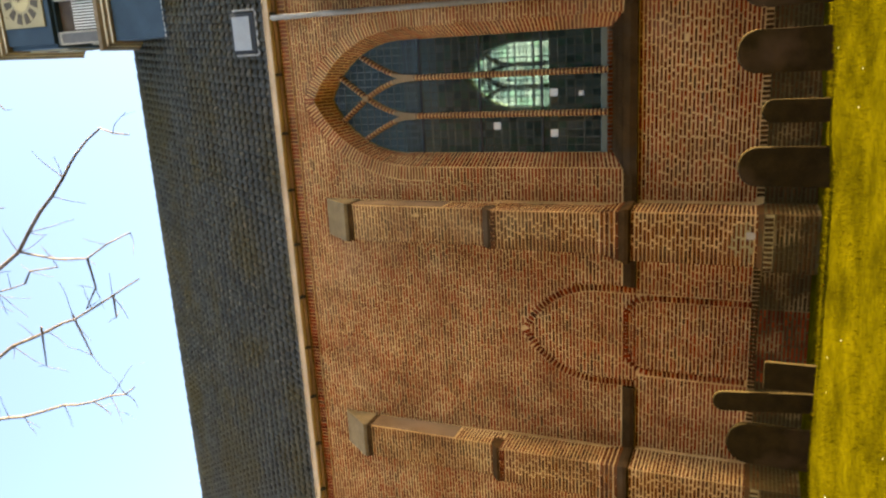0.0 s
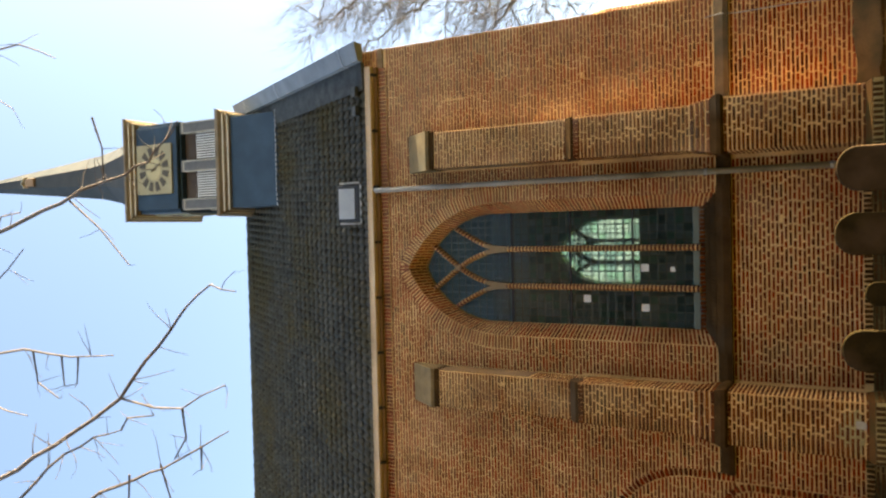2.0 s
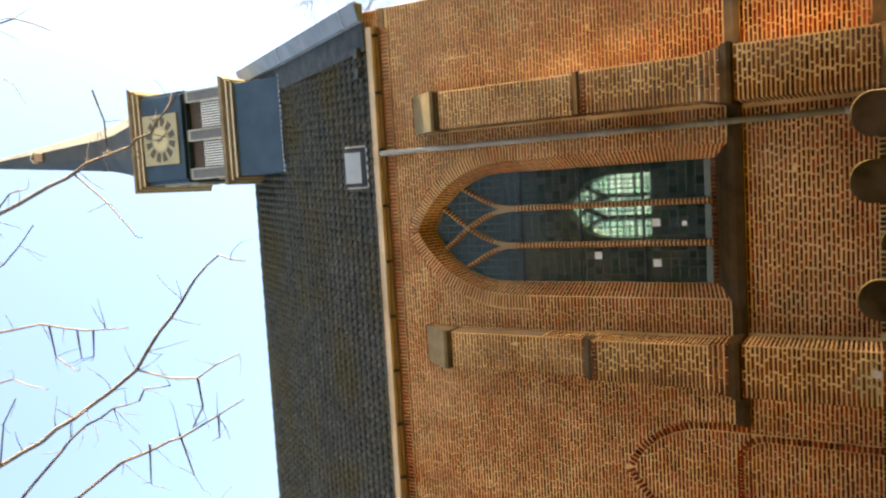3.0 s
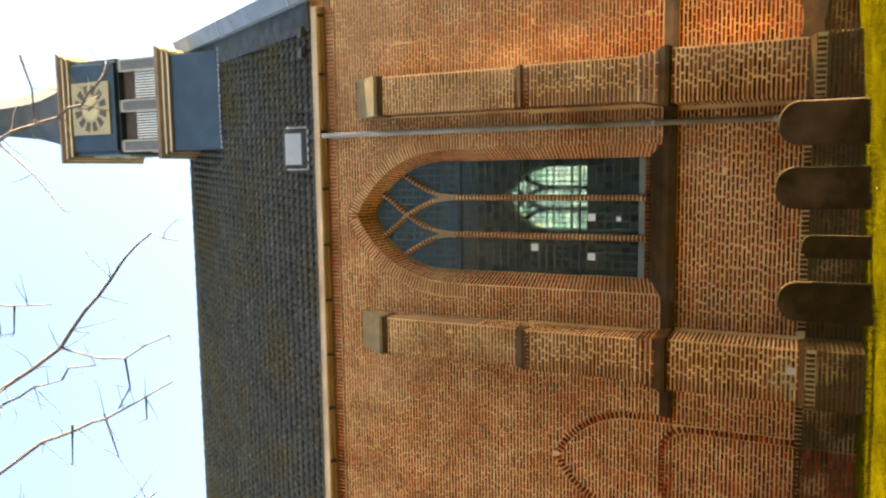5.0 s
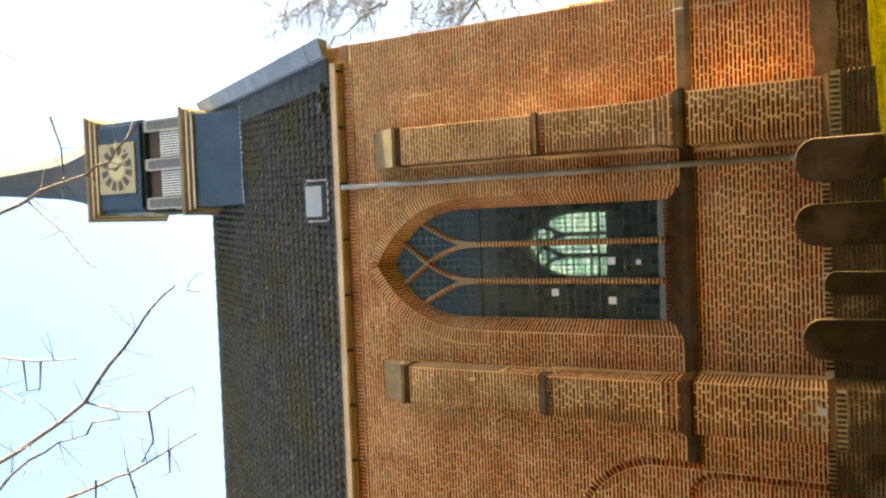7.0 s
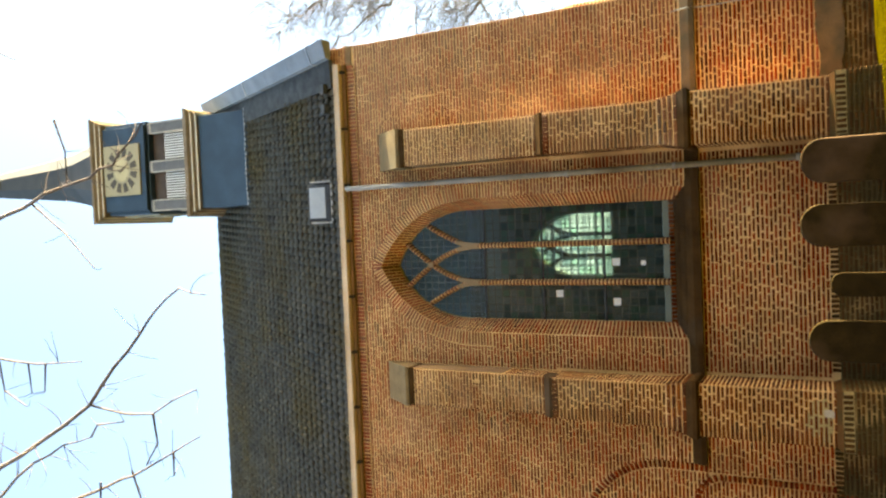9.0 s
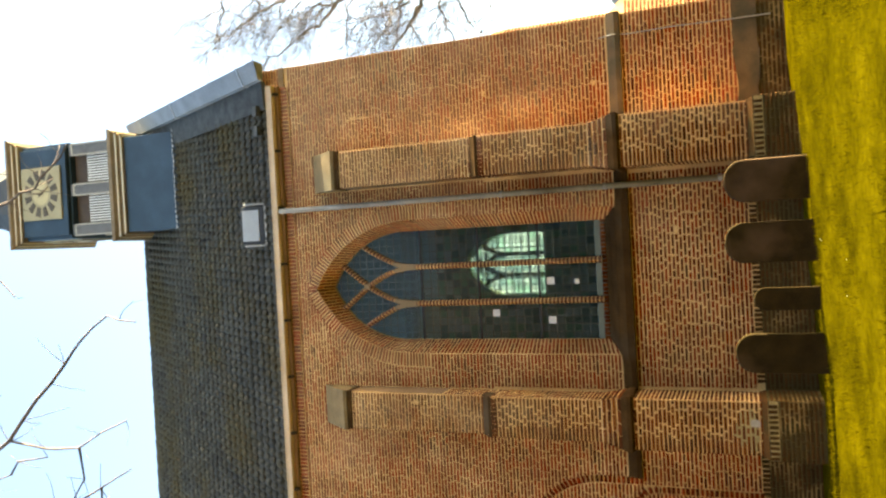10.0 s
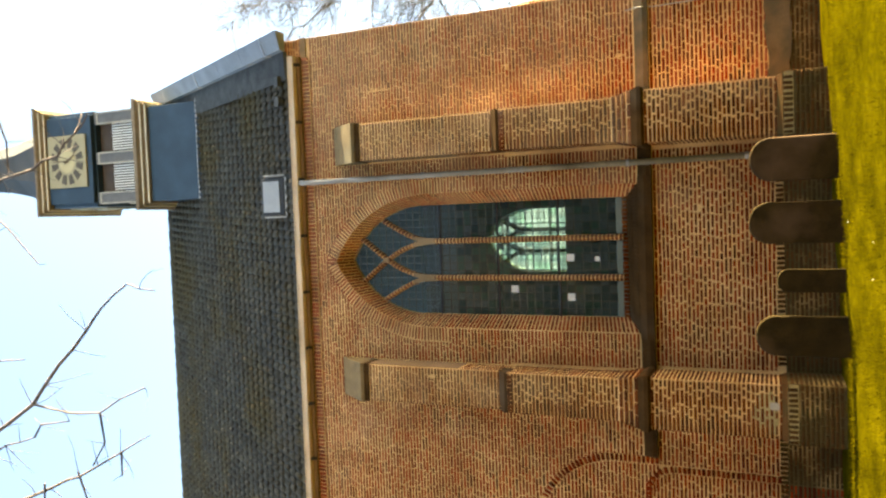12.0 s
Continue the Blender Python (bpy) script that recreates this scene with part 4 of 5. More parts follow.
for z in (7.55, 5.6, 4.0, 2.5, 1.0):
    m = Mesh()
    m.tube([(1.31, -0.095, z - 0.02), (1.31, -0.095, z + 0.02)], [0.052, 0.052], 12)
    m.box(1.29, 1.33, -0.06, 0.01, z - 0.015, z + 0.015)
    part("clip", m, ZINC, pipe, "zinc pipe clip")

cable = Mesh()
cable.tube([(3.37, -0.02, 2.5), (3.385, -0.075, 2.3), (3.375, -0.022, 2.12), (3.385, -0.02, 1.5), (3.365, -0.022, 0.75), (3.36, -0.03, 0.3)], [0.008] * 6, 6)
thing("cable", cable, ZINC, "thin pale cable running down the brick wall", "cable")

# ---- roof ----
UP = Vector((0, math.cos(SLOPE), math.sin(SLOPE)))
OUT = Vector((0, -math.sin(SLOPE), math.cos(SLOPE)))
FOOT = Vector((0, -0.12, EAVE))
m = Mesh()
for s in (1, -1):
    ring = [(-0.12, EAVE - 0.03), (RIDGE_Y, RIDGE_Z - 0.03), (RIDGE_Y, RIDGE_Z - 0.25), (0.1, EAVE - 0.03)]
    m.prism([(LEFT - 0.4, y if s == 1 else 2 * RIDGE_Y - y, z) for y, z in ring], (CORNER - LEFT, 0, 0))
roof = thing("roof", m, TILE, "steep church roof of dark glazed pantiles with moss", "roof", kind="structure")
TW, TL = 0.147, 0.232
LONG = (Vector((0, RIDGE_Y, RIDGE_Z)) - FOOT).length


def tile_shape():
    m = Mesh()
    cols = [(u / 7 * (TW + 0.014), 0.016 * math.sin(u / 7 * 2 * math.pi - 0.6) + 0.016, 0.055 * math.sin(math.pi * u / 7)) for u in range(8)]
    low = [X * u + OUT * (h + 0.042) - UP * tail for u, h, tail in cols]
    high = [X * u + OUT * h + UP * (TL + 0.05) for u, h, tail in cols]
    lip = [X * u + OUT * (h + 0.004) - UP * (tail - 0.012) for u, h, tail in cols]
    m.loft([lip, low, high], closed=False)
    return m


shape = tile_shape()
tile_data = shape.data("roof_tile", TILE, True)
rest, one = Mesh(), 0
for r in range(int(LONG / TL)):
    for c in range(int((CORNER - 0.6 + 10.5) / TW)):
        o = FOOT + X * (-10.5 + c * TW + (r * 0.013) % TW + rng.uniform(-0.006, 0.006)) + UP * (r * TL + 0.045 + rng.uniform(-0.006, 0.006)) + OUT * rng.uniform(0.0, 0.008)
        if r < 8 and -3.0 < o.x < 2.2 and one < 300:
            t = new("roof_tile", tile_data)
            t.location, t.parent = o, roof
            one += 1
        else:
            rest.add([Vector(p) + o for p in shape.v], shape.f)
part("roof_tiles", rest, TILE, roof, "rows of dark pantiles", kind="stuff", smooth=True)
x = -12.9
while x < 1.2:
    m = Mesh()
    m.tube([(x, RIDGE_Y, RIDGE_Z - 0.04), (x + 0.34, RIDGE_Y, RIDGE_Z - 0.035), (x + 0.36, RIDGE_Y, RIDGE_Z - 0.03)], [0.1, 0.11, 0.118], 10)
    part("ridge_tile", m, TILE, roof)
    x += 0.345

# gable coping in zinc, along both slopes
coping = thing("gable_coping", None, None, "grey zinc-clad coping along the gable", "coping", kind="structure")
joints = [0.0, 0.45, 1.4, 2.5, 3.7, 4.8, 5.8, LONG]
for k, end in zip(joints, joints[1:]):
    m = Mesh()
    o = FOOT + UP * (k + 0.1) + X * (CORNER - 0.42)
    ring = [o + OUT * 0.06 + X * 0.22, o + OUT * 0.2 + X * 0.22, o + OUT * 0.215 + X * 0.25, o + OUT * 0.265 + X * 0.38, o + OUT * 0.315 + X * 0.5, o + OUT * 0.06 + X * 0.52]
    cut = [0.0, -0.1, -0.11, -0.15, -0.2, 0.0] if k == 0 else [0.0] * 6
    m.loft([[p + UP * c for p, c in zip(ring, cut)], [p + UP * (end - k - 0.008) for p in ring]])
    part("sheet", m, COPING, coping, "grey zinc sheet")
    if k in (0.45, 3.7):
        m = Mesh()
        m.prism([o + OUT * 0.06 + X * 0.21, o + OUT * 0.21 + X * 0.21, o + OUT * 0.275 + X * 0.38, o + OUT * 0.325 + X * 0.51, o + OUT * 0.2 + X * 0.52], UP * 0.03)
        part("seam", m, LAMPGLASS, coping, "pale folded seam")
m = Mesh()
o = FOOT + UP * 0.1 + X * (CORNER - 0.66)
m.prism([o + OUT * 0.03, o + OUT * 0.07, o + OUT * 0.1 + X * 0.46, o + OUT * 0.03 + X * 0.46], UP * (LONG - 0.1))
part("flashing", m, FLASH, coping, "dark lead flashing beside the coping")
m = Mesh()
o = Vector((CORNER - 0.5, RIDGE_Y, RIDGE_Z))
OUTB, UPB = Vector((0, -OUT.y, OUT.z)), Vector((0, UP.y, -UP.z))
m.prism([o + OUTB * 0.06, o + OUTB * 0.36, o + OUTB * 0.4 + X * 0.3, o + OUTB * 0.36 + X * 0.6, o + OUTB * 0.06 + X * 0.62], UPB * LONG)
part("sheet", m, COPING, coping, "grey zinc sheet of the far slope")

for k, x in ((0.2, CORNER - 0.75), (0.2, CORNER - 1.08)):
    m = Mesh()
    o = FOOT + UP * k + X * x + OUT * 0.1
    m.prism([o, o + X * 0.16, o + X * 0.16 + OUT * 0.07, o + OUT * 0.07], UP * 0.14)
    part("vent_hood", m, FLASH, roof, "small black vent hood")

# floodlight at the eaves
fl = thing("floodlight", None, None, "black-framed floodlight with pale glass above the gutter", "floodlight")
m = Mesh()
m.box(0.8, 1.43, 0.0, 0.15, 8.215, 8.665, 0.02)
part("housing", m, BLACKMETAL, fl, "black steel housing")
m = Mesh()
m.box(0.85, 1.375, -0.012, 0.01, 8.305, 8.64, 0.005)
part("glass", m, LAMPGLASS, fl, "pale frosted glass")
for x in (0.8, 1.4):
    m = Mesh()
    m.tube([(x, 0.12, 8.4), (x, 0.17, 8.25), (x, 0.08, 8.15)], [0.014] * 3, 6)
    part("bracket", m, ZINC, fl, "steel bracket")

m = Mesh()
m.box(0.75, 1.5, -0.02, 0.08, 8.15, 8.19, 0.008)
m.box(0.755, 0.785, -0.01, 0.09, 8.19, 8.62, 0.008)
m.box(1.455, 1.485, -0.01, 0.09, 8.19, 8.62, 0.008)
part("cradle", m, ZINC, fl, "pale galvanised cradle")

# ---- clock turret ----
TX, TY, H = 2.42, 4.2, 1.06
turret = thing("clock_turret", None, None, "slate-clad ridge turret with clock, louvres and tall spire", "turret")
turret.scale, turret.location = (0.9653, 0.9237, 0.9237), (-0.056, -0.92, -0.18)
m = Mesh()
m.box(TX - H, TX + H, TY - H, TY + H, 12.2, 14.55, 0.01)
part("base", m, SLATE, turret, "blue-grey slate-clad base")
m = Mesh()
x = TX - H
while x < TX + H:
    m.prism([(x, TY - H - 0.09, 12.86 + rng.uniform(-0.03, 0.03)), (x + 0.06, TY - H - 0.09, 12.86), (x + 0.09, TY - H + 0.02, 12.97), (x, TY - H + 0.02, 12.97)], (0, 0, 0.02))
    x += 0.11
part("flashing", m, ZINC, turret, "scalloped zinc flashing at the roof", kind="stuff")


def moulding(name, steps, label):
    m = Mesh()
    m.loft([[(TX - h, TY - h, z), (TX + h, TY - h, z), (TX + h, TY + h, z), (TX - h, TY + h, z)] for h, z in steps])
    return part(name, m, GOLDPAINT, turret, label)


moulding("lower_cornice", [(H + 0.01, 14.38), (H + 0.05, 14.4), (H + 0.06, 14.47), (H + 0.1, 14.5), (H + 0.11, 14.57), (H + 0.18, 14.62), (H + 0.2, 14.7), (H + 0.02, 14.76)], "ochre-painted lower cornice")


def fillet(h, z, t=0.03):
    """A thin cream bead round the turret."""
    m = Mesh()
    for a, b, c, d in ((-h, h, -h, -h + 0.05), (-h, h, h - 0.05, h), (-h, -h + 0.05, -h, h), (h - 0.05, h, -h, h)):
        m.box(TX + a, TX + b, TY + c, TY + d, z, z + t)
    part("cream_bead", m, CREAM, turret, "thin cream-painted bead")


for hh, zz in ((H + 0.075, 14.395), (H + 0.125, 14.51), (H + 0.12, 17.735), (H + 0.18, 17.84)):
    fillet(hh, zz)
m = Mesh()
m.box(TX - H + 0.2, TX + H - 0.2, TY - H + 0.2, TY + H - 0.2, 14.7, 16.2)
part("bell_chamber", m, BROWNPAINT, turret, "brown boards of the bell chamber")
for sx in (-1, 0, 1):
    for sy in (-1, 0, 1):
        if sx or sy:
            m = Mesh()
            cx, cy = TX + sx * (H - 0.13), TY + sy * (H - 0.13)
            m.box(cx - 0.13, cx + 0.13, cy - 0.13, cy + 0.13, 14.74, 16.13, 0.03)
            post = part("post", m, GREYPAINT, turret, "grey-painted post")
            if sy < 0 or sx < 0:
                m = Mesh()
                fx, fy = cx - 0.14, cy - 0.14
                m.box(fx, fx + 0.035, fy, fy + 0.03, 14.76, 16.0)
                m.box(cx + 0.105, cx + 0.14, fy, fy + 0.03, 14.76, 16.0)
                m.box(fx, cx + 0.14, fy, fy + 0.03, 16.0, 16.05)
                part("post_edge", m, WORNPAINT, post, "pale painted edge strips")
for sgn in (-1, 1):
    for j in range(12):
        off = sgn * (H - 0.13) / 2 - 0.33 + 0.06 * j
        for side in (0, 1):
            m = Mesh()
            if side:
                m.box(TX - H + 0.06, TX - H + 0.1, TY + off - 0.013, TY + off + 0.013, 14.74, 15.62, 0.004)
            else:
                m.box(TX + off - 0.013, TX + off + 0.013, TY - H + 0.06, TY - H + 0.1, 14.74, 15.62, 0.004)
            part("slat", m, WHITEPAINT, turret, "white upright slat")
    for side in (0, 1):
        m = Mesh()
        c = sgn * (H - 0.13) / 2
        if side:
            m.box(TX - H + 0.16, TX - H + 0.19, TY + c - 0.36, TY + c + 0.36, 14.74, 15.62)
        else:
            m.box(TX + c - 0.36, TX + c + 0.36, TY - H + 0.16, TY - H + 0.19, 14.74, 15.62)
        part("slat_backing", m, BLACKMETAL, turret, "dark board behind the slats")
m = Mesh()
m.box(TX - H + 0.05, TX + H - 0.05, TY - H + 0.05, TY + H - 0.05, 16.15, 17.75)
part("clock_stage", m, SLATE, turret, "slate-clad clock stage")
for turn in (0, 90, -90):
    rot = Matrix.Translation((TX, TY, 0)) @ Matrix.Rotation(radians(turn), 4, "Z")
    def put(mesh):
        mesh.v = [tuple(rot @ Vector(p)) for p in mesh.v]
        return mesh
    m = Mesh()
    m.box(-1.03, 1.03, -H - 0.06, -H + 0.1, 16.2, 17.72, 0.015)
    case = part("clock_case", put(m), SLATE, turret, "blue slate panel behind the dial")
    m = Mesh()
    m.box(-0.64, 0.6, -H - 0.1, -H - 0.05, 16.36, 17.66, 0.01)
    dial = part("clock_face", put(m), DIAL, turret, "square cream clock face with dark hour marks")
    cx, cz = -0.02, 17.01
    for hr in range(12):
        a = radians(hr * 30 + 15)
        m = Mesh()
        q = []
        for rad, half in ((0.33, 0.055), (0.55, 0.085)):
            for s in ((-1, 1) if rad < 0.4 else (1, -1)):
                q.append((cx + rad * math.sin(a) + s * half * math.cos(a), -H - 0.108, cz + rad * math.cos(a) - s * half * math.sin(a)))
        m.prism(q, (0, 0.012, 0))
        part("hour_mark", put(m), DIALDARK, dial)
    m = Mesh()
    m.prism([(cx + 0.27 * math.sin(a), -H - 0.106, cz + 0.27 * math.cos(a)) for a in np.linspace(0, 2 * math.pi, 24, endpoint=False)], (0, 0.01, 0))
    part("dial_centre", put(m), DIALPALE, dial, "pale round centre of the dial")
    for a, ln, w in ((radians(150), 0.3, 0.03), (radians(2), 0.48, 0.022)):
        m = Mesh()
        d, s = Vector((math.sin(a), 0, math.cos(a))), Vector((math.cos(a), 0, -math.sin(a)))
        o = Vector((cx, -H - 0.125, cz))
        m.prism([o - s * w - d * 0.08, o + s * w - d * 0.08, o + s * w * 0.5 + d * ln, o - s * w * 0.5 + d * ln], (0, 0.01, 0))
        part("clock_hand", put(m), GOLDPAINT, dial, "gilt clock hand")
moulding("upper_cornice", [(H + 0.07, 17.72), (H + 0.1, 17.74), (H + 0.11, 17.79), (H + 0.16, 17.83), (H + 0.18, 17.88), (H + 0.24, 17.93), (H + 0.25, 17.99), (H + 0.1, 18.04)], "ochre-painted upper cornice")
m = Mesh()
prof = [(1.2, 18.0), (1.05, 18.45), (0.9, 18.95), (0.76, 19.45), (0.68, 19.9), (0.62, 20.3), (0.45, 22.4), (0.24, 25.2), (0.03, 28.0)]
m.loft([[(TX + r * math.cos(radians(22.5 + 45 * i)) * 1.06, TY + r * math.sin(radians(22.5 + 45 * i)) * 1.06, z) for i in range(8)] for r, z in prof])
spire = part("spire", m, SPIRE, turret, "tall eight-sided slate spire with a flared foot")
m = Mesh()
m.box(TX - 0.11, TX + 0.13, TY - 0.44, TY - 0.1, 23.3, 23.75, 0.02)
hatch = part("lucarne", m, SOFFIT, turret, "small brown spire hatch")
m = Mesh()
m.prism([(TX - 0.15, TY - 0.47, 23.72), (TX, TY - 0.47, 23.86), (TX + 0.17, TY - 0.47, 23.72), (TX + 0.17, TY - 0.47, 23.76), (TX, TY - 0.47, 23.9), (TX - 0.15, TY - 0.47, 23.76)], (0, 0.35, 0))
part("hatch_roof", m, CREAM, hatch, "pale hood over the hatch")
m = Mesh()
m.tube([(TX, TY, 27.9), (TX, TY, 29.4)], [0.03, 0.02], 8)
part("finial", m, BLACKMETAL, turret, "iron finial rod")

# ---- a house beyond the churchyard ----
house = thing("house", None, None, "low brick house with a brown tiled roof beyond the churchyard", "house")
m = Mesh()
m.prism([(10.35, 20, -1.4), (10.35, 20, 4.5), (13.4, 20, 6.6), (16.45, 20, 4.5), (16.45, 20, -1.4)], (0, 8, 0))
part("wall", m, BRICK, house, "dark red brick gable")
for s in (-1, 1):
    m = Mesh()
    m.prism([(13.4 + s * 3.4, 19.6, 4.5), (13.4, 19.6, 6.75), (13.4, 19.6, 6.95), (13.4 + s * 3.45, 19.6, 4.7)], (0, 8.8, 0))
    part("roof", m, TILE, house, "dark tiled roof slope")

# ---- gravestones ----
def gravestone(x, w, h, y, thick, lean=0.0, twist=0.0, flat=False):
    m = Mesh()
    r = w / 2
    if flat:
        side = [(-r, 0), (-r, h - 0.02), (-r + 0.02, h), (r - 0.02, h), (r, h - 0.02), (r, 0)]
    else:
        side = [(-r, 0), (-r, h - r * 0.9)] + [(-r * math.cos(t), h - r * 0.9 + r * 0.9 * math.sin(t)) for t in np.linspace(0.15, math.pi - 0.15, 13)] + [(r, h - r * 0.9), (r, 0)]
    def ring_of(s, y):
        return [Vector((a * s, y, -0.25 if b == 0 else b * (1 if s == 1 else 0.985))) for a, b in side]
    rings = [ring_of(0.95, -thick / 2), ring_of(1, -thick / 2 + 0.018), ring_of(1, thick / 2 - 0.018), ring_of(0.95, thick / 2)]
    m.loft(rings)
    t = pose(x, y, -0.05, 0, lean, twist)
    m.v = [tuple(t @ Vector(p)) for p in m.v]
    return m


for x, w, h, y, lean, twist, label in (
        (1.17, 0.49, 1.0, -1.3, 0, 0, "wide round-topped dark gravestone beside the downpipe"),
        (0.46, 0.47, 1.02, -1.3, 0, 2, "wide round-topped dark gravestone under the window"),
        (-0.19, 0.26, 0.73, -1.3, 0, 0, "small narrow round-topped dark gravestone"),
        (-0.81, 0.46, 0.96, -1.3, 0, -2, "round-topped dark gravestone with a bright edge"),
        (-3.63, 0.26, 1.13, -1.35, -5, 0, "narrow leaning dark gravestone"),
        (-4.29, 0.56, 0.95, -1.3, 1, 0, "broad round-topped dark gravestone beside the buttress")):
    ob = thing("gravestone", gravestone(x, w, h, y, 0.06, lean, twist), GRAVE, label, "gravestone", "gravestones along the church wall")
thing("gravestone", gravestone(-3.3, 0.36, 0.56, -1.4, 0.05, 0, 0, True), GRAVE, "low flat-topped dark gravestone", "gravestone", "gravestones along the church wall")

# ---- trees ----
def twigs(mesh, p, d, length, radius, depth, rng, n=4, spread=0.6, bend=0.13):
    """A crooked branch that forks into thinner ones."""
    k = 5
    pts, dd = [p], d.normalized()
    for i in range(k):
        dd = (dd + Vector((rng.gauss(0, bend), rng.gauss(0, bend), rng.gauss(0, bend * 0.8) + 0.03))).normalized()
        pts.append(pts[-1] + dd * length / k)
    radii = [radius * (1 - 0.6 * i / k) for i in range(k + 1)]
    mesh.tube(pts, radii, 6 if radius > 0.03 else 4 if radius > 0.012 else 3)
    if depth <= 0:
        return
    for _ in range(n):
        i = rng.randint(1, k)
        side = Vector((rng.gauss(0, 1), rng.gauss(0, 1), rng.gauss(0, 1)))
        side = (side - dd * side.dot(dd)).normalized()
        q = (pts[i] - pts[i - 1]).normalized()
        twigs(mesh, pts[i], q + side * spread * rng.uniform(0.6, 1.4), length * rng.uniform(0.5, 0.75), radii[i] * 0.72, depth - 1, rng, n, spread, bend)


# a bare tree behind the corner of the church
tree = thing("tree", None, None, "tall bare winter tree behind the church corner", "tree")
tr = random.Random(21)
m = Mesh()
m.tube([(11.4, 14.4, -1.2), (11.1, 14.3, 3), (10.8, 14.1, 7), (10.6, 14, 10.4), (10.75, 14, 13), (11.0, 14, 16)], [0.42, 0.34, 0.28, 0.22, 0.13, 0.07], 12)
part("trunk", m, FARBARK, tree, "grey bare trunk")
SPREAD = []
SPREAD.append((((10.6, 9.9), (9.29, 10.92), (8.83, 11.16), (8.29, 11.53), (7.66, 12.35), (7.2, 13.0)), 0.1))
SPREAD.append((((9.0, 11.0), (8.56, 11.33), (7.8, 11.0), (7.3, 10.8)), 0.04))
SPREAD.append((((10.65, 12.2), (9.85, 14.2), (9.14, 14.97), (8.92, 15.6), (8.54, 16.63), (8.09, 17.31), (7.7, 17.9)), 0.075))
SPREAD.append((((10.2, 13.4), (9.77, 14.33), (9.7, 15.18), (9.51, 15.94), (9.4, 16.58)), 0.045))
SPREAD.append((((10.8, 14.4), (10.27, 16.65), (9.93, 17.84), (9.46, 19.07), (9.14, 19.92), (9.02, 20.63)), 0.055))
SPREAD.append((((10.75, 14.6), (10.21, 16.9), (9.73, 17.98), (9.6, 18.52)), 0.04))
SPREAD.append((((10.65, 12.6), (9.66, 13.67), (8.98, 13.97), (7.83, 13.97), (7.3, 14.1)), 0.035))
SPREAD.append((((9.9, 15.0), (9.77, 15.55), (9.15, 15.71), (8.87, 15.98)), 0.025))
SPREAD.append((((9.5, 11.2), (9.06, 11.93), (8.99, 12.73), (8.98, 13.31), (9.05, 13.78)), 0.035))
SPREAD.append((((8.7, 11.2), (8.29, 12.2), (7.99, 12.9), (7.76, 13.74)), 0.03))
SPREAD.append((((10.6, 9.6), (9.18, 10.27), (8.56, 10.1), (7.93, 9.86), (7.3, 9.7)), 0.045))
SPREAD.append((((10.65, 9.0), (9.06, 9.54), (8.42, 9.26), (8.1, 9.07), (7.63, 8.58)), 0.045))
SPREAD.append((((10.7, 8.2), (8.86, 8.37), (8.26, 8.3)), 0.03))
SPREAD.append((((10.6, 10.6), (9.42, 11.64), (8.94, 11.82), (8.04, 11.88), (7.4, 12.1)), 0.045))
for z in np.arange(8.6, 19.5, 0.7):
    a, b = 10.65 + 0.05 * max(0, z - 11), z + tr.uniform(-0.2, 0.2)
    go, pts = Vector((-0.6 if z < 15 else -0.45, 0, tr.uniform(0.1, 0.9))).normalized(), [(a, b)]
    for _ in range(4):
        go = (go + Vector((tr.gauss(-0.05, 0.18), 0, tr.gauss(0.05, 0.18)))).normalized()
        a, b = a + go.x * 0.75, b + go.z * 0.75
        pts.append((a, b))
    SPREAD.append((tuple(pts), 0.03))
for pts, rad in SPREAD:
    m = Mesh()
    line = []
    for (a, b), (c, d) in zip(pts, pts[1:]):
        for t in (0, 0.33, 0.67):
            line.append(Vector((a + (c - a) * t + tr.gauss(0, 0.025), 14 + tr.gauss(0, 0.12), b + (d - b) * t + tr.gauss(0, 0.025))))
    line.append(Vector((pts[-1][0], 14, pts[-1][1])))
    line[0] = Vector((pts[0][0], 14, pts[0][1]))
    k = len(line) - 1
    radii = [rad * (1 - i / k) + 0.011 for i in range(k + 1)]
    m.tube(line, radii, 6)
    for i in range(2, k + 1):
        for _ in range(4):
            d = (line[i] - line[i - 1]).normalized()
            side = Vector((tr.gauss(-0.5, 1), tr.gauss(0, 0.6), tr.gauss(0.1, 1)))
            side = (side - d * side.dot(d)).normalized()
            twigs(m, line[i], d * 0.9 + side, tr.uniform(0.7, 1.5), 0.0075, 2, tr, 3, 0.5, 0.06)
    part("limb", m, FARBARK, tree, "bare limb with a fan of fine twigs")

# the bare tree whose limbs hang into view from above
near = thing("tree", None, None, "bare tree with long drooping limbs over the churchyard", "tree")
tr = random.Random(8)
m = Mesh()
m.tube([(-8.6, -6.0, -1.2), (-8.5, -5.9, 3), (-8.2, -5.6, 8), (-7.6, -5.0, 13), (-7.0, -4.4, 17)], [0.34, 0.27, 0.22, 0.17, 0.1], 12)
part("trunk", m, BARK, near, "brown bare trunk")
LY = -3.5


def hang(x, z):
    return Vector((x, LY, z))


BOUGHS = []
BOUGHS.append((((-7.3, 15.2), (-5.6, 15.8), (-3.9, 14.4), (-3.3, 13.1), (-2.79, 12.04), (-2.38, 11.19), (-1.68, 10.0), (-1.13, 9.4), (-0.67, 8.93), (-0.32, 8.65), (-0.03, 8.19), (-0.11, 7.69)), 0.062))
BOUGHS.append((((-7.4, 13.8), (-6.0, 14.2), (-4.2, 13.3), (-3.18, 12.08), (-2.61, 11.2), (-2.3, 10.6), (-2.14, 10.0)), 0.045))
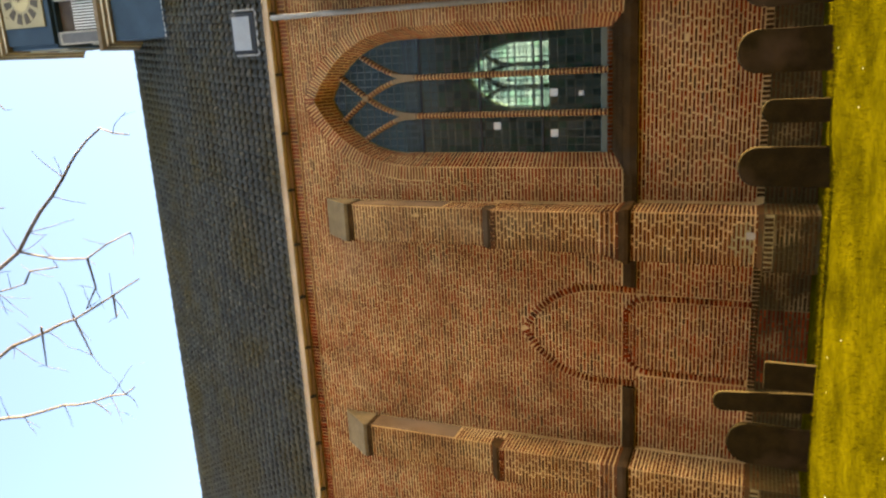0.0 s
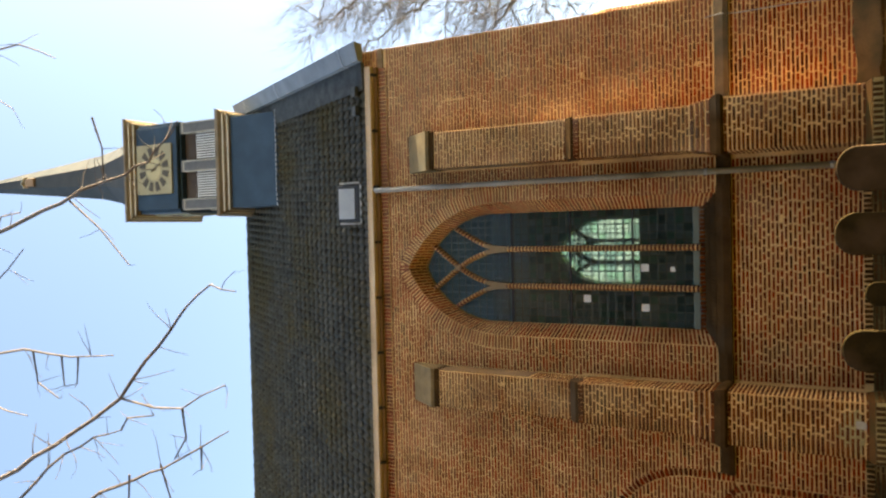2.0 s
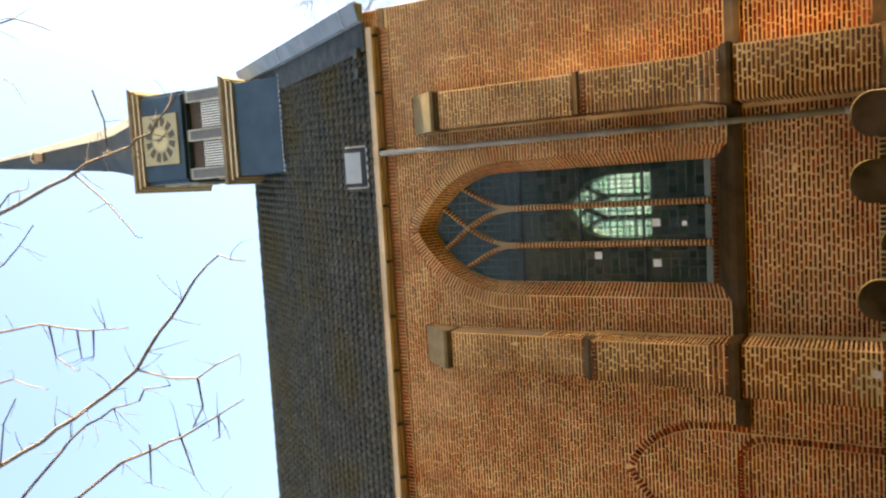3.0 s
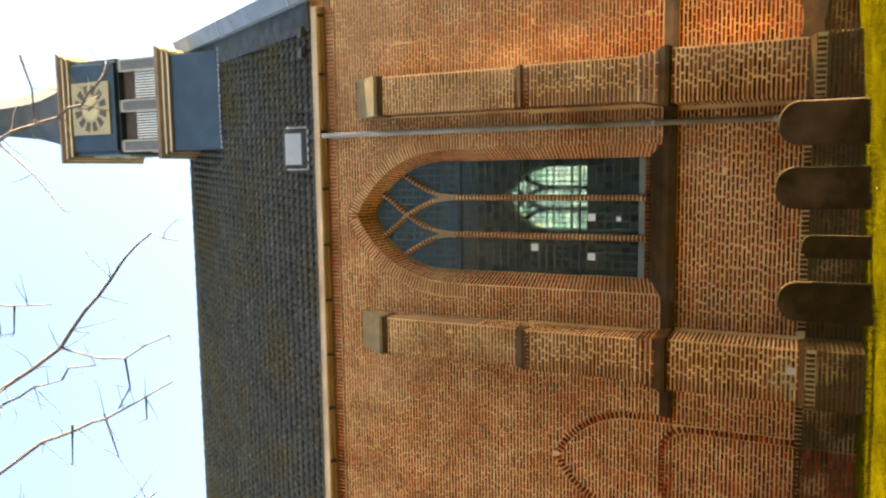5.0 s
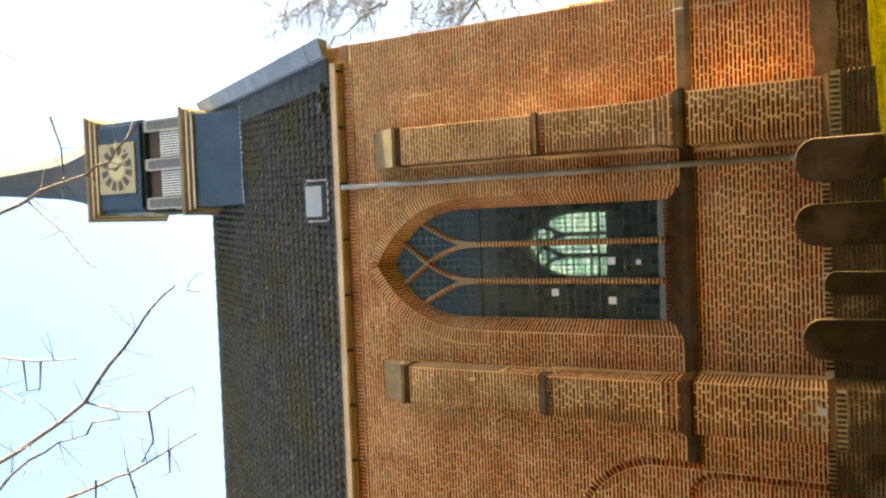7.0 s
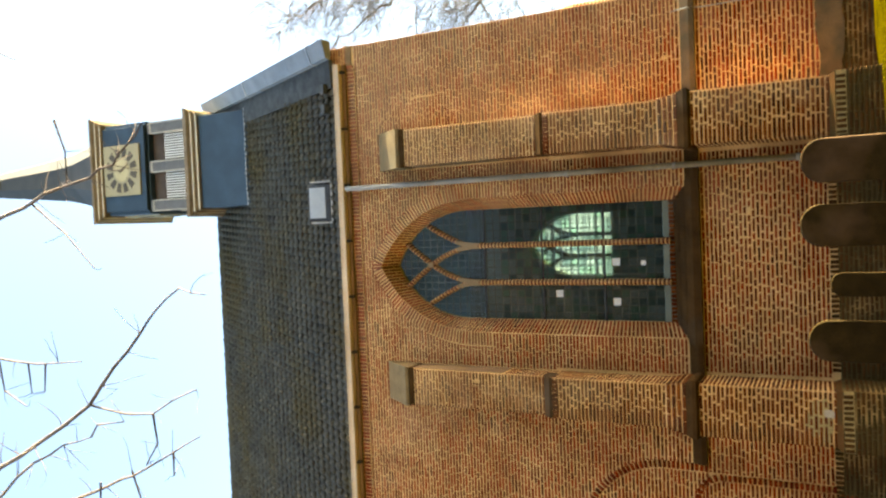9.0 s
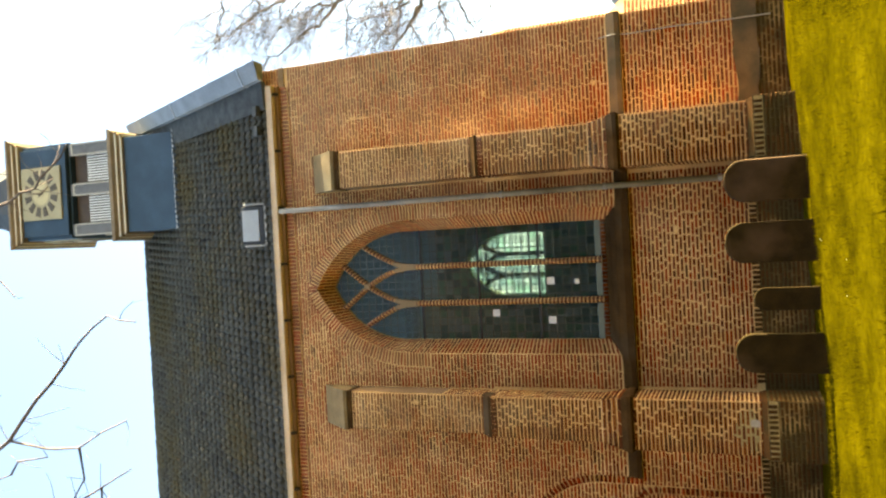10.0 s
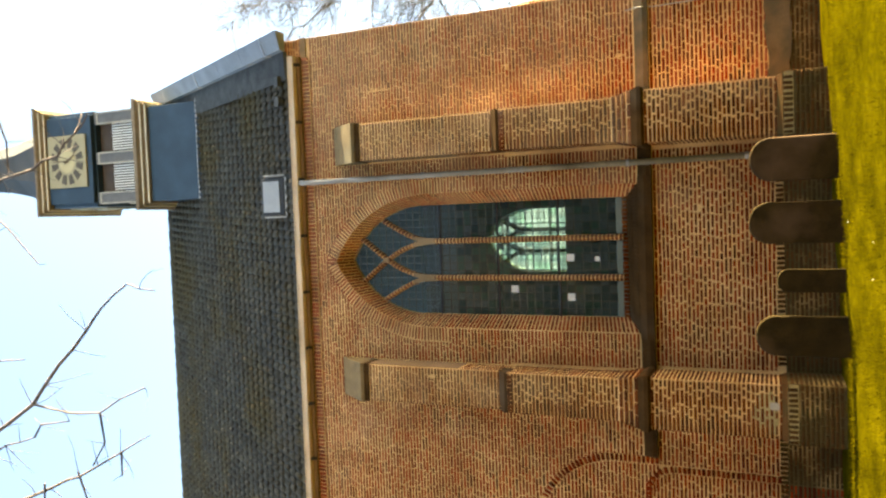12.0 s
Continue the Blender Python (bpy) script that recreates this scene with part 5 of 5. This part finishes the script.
BOUGHS.append((((-7.5, 13.2), (-6.0, 13.6), (-4.5, 12.6), (-3.11, 10.5), (-2.82, 9.77), (-2.59, 9.19), (-2.22, 8.42), (-1.93, 7.9)), 0.045))
BOUGHS.append((((-7.0, 16.8), (-3.5, 18.4), (-0.6, 16.7), (0.6, 13.4), (1.05, 11.66), (1.24, 10.86), (1.39, 10.35), (1.52, 9.72), (1.64, 9.27), (1.89, 8.98), (2.15, 8.66)), 0.055))
BOUGHS.append((((-7.0, 16.5), (-3.8, 17.4), (-1.8, 15.8), (-1.35, 13.9), (-1.1, 12.2), (-1.15, 11.08), (-1.07, 10.1)), 0.045))
BOUGHS.append((((-8.2, 11.0), (-6.4, 11.9), (-5.2, 12.0), (-4.4, 11.2), (-4.24, 10.58), (-3.97, 9.76), (-3.79, 9.07), (-3.63, 8.5), (-3.48, 8.3)), 0.04))
BOUGHS.append((((-7.0, 16.2), (-4.2, 16.6), (-2.5, 15.0), (-2.06, 13.2), (-2.15, 12.2)), 0.035))
BOUGHS.append((((-6.9, 17.0), (-2.0, 18.4), (-0.8, 15.0), (-0.14, 13.1), (0.48, 12.15)), 0.032))
BOUGHS.append((((-6.9, 17.2), (-1.0, 19.2), (2.4, 16.0), (3.6, 13.6), (3.63, 12.0), (3.32, 11.2)), 0.04))
SIDES = []
SIDES.append(((-1.68, 10.0), (-1.75, 9.28), (-1.71, 8.74), (-1.5, 8.36), (-1.33, 7.93)))
SIDES.append(((-1.71, 8.74), (-2.1, 8.68), (-2.42, 8.92)))
SIDES.append(((1.2, 11.0), (0.75, 10.3), (0.24, 9.72)))
SIDES.append(((-2.14, 10.0), (-1.95, 9.85), (-1.86, 9.3)))
SIDES.append(((-2.76, 9.85), (-3.36, 9.9)))
SIDES.append(((-2.53, 9.2), (-3.1, 8.97)))
SIDES.append(((-2.19, 8.4), (-2.5, 8.41)))
SIDES.append(((-1.12, 12.0), (-1.6, 11.9), (-1.8, 11.4)))
SIDES.append(((-1.13, 11.3), (-1.6, 11.25)))
SIDES.append(((-1.13, 10.9), (-1.55, 10.95)))
SIDES.append(((2.7, 13.6), (2.96, 12.9), (2.68, 12.3)))
SIDES.append(((0.62, 13.3), (1.0, 12.7), (1.05, 12.2)))
SIDES.append(((2.36, 10.4), (1.9, 10.2), (1.42, 10.2)))
SIDES.append(((-3.6, 13.8), (-2.86, 13.57), (-2.38, 13.13)))
for pts, rad in BOUGHS:
    m = Mesh()
    line = []
    for (a, b), (c, d) in zip(pts, pts[1:]):
        for t in (0, 0.5):
            line.append(hang(a + (c - a) * t, b + (d - b) * t))
    line.append(hang(pts[-1][0], pts[-1][1]))
    line = [p + Vector((tr.gauss(0, 0.012), tr.gauss(0, 0.03), tr.gauss(0, 0.012))) if 0 < i < len(line) - 1 else p for i, p in enumerate(line)]
    line[0] = Vector((line[0].x - 0.3, -4.9, line[0].z))
    k = len(line) - 1
    radii = [rad * (1 - i / k) ** 0.95 * 0.66 + 0.008 for i in range(k + 1)]
    m.tube(line, radii, 7)
    for i in range(5, k):
        for _ in range(tr.randint(0, 2)):
            d = (line[i + 1] - line[i]).normalized()
            side = Vector((tr.gauss(0, 1), tr.gauss(0, 0.5), tr.gauss(0, 1)))
            side = (side - d * side.dot(d)).normalized()
            twigs(m, line[i], d * 0.4 + side, tr.uniform(0.2, 0.6), max(0.0075, radii[i] * 0.32), 0 if tr.random() < 0.7 else 1, tr, 1, 0.8)
    part("limb", m, BARK, near, "long drooping bare limb")
for pts in SIDES:
    m = Mesh()
    line = [hang(a, b) for a, b in pts]
    k = len(line) - 1
    m.tube(line, [0.017 - 0.008 * i / k for i in range(k + 1)], 5)
    for i in [1] + list(range(1, k + 1)):
        twigs(m, line[i], Vector((tr.gauss(0, 1), tr.gauss(0, 0.4), tr.gauss(0, 1))), tr.uniform(0.2, 0.4), 0.006, 0, tr)
    part("branch", m, BARK, near, "thin side branch")
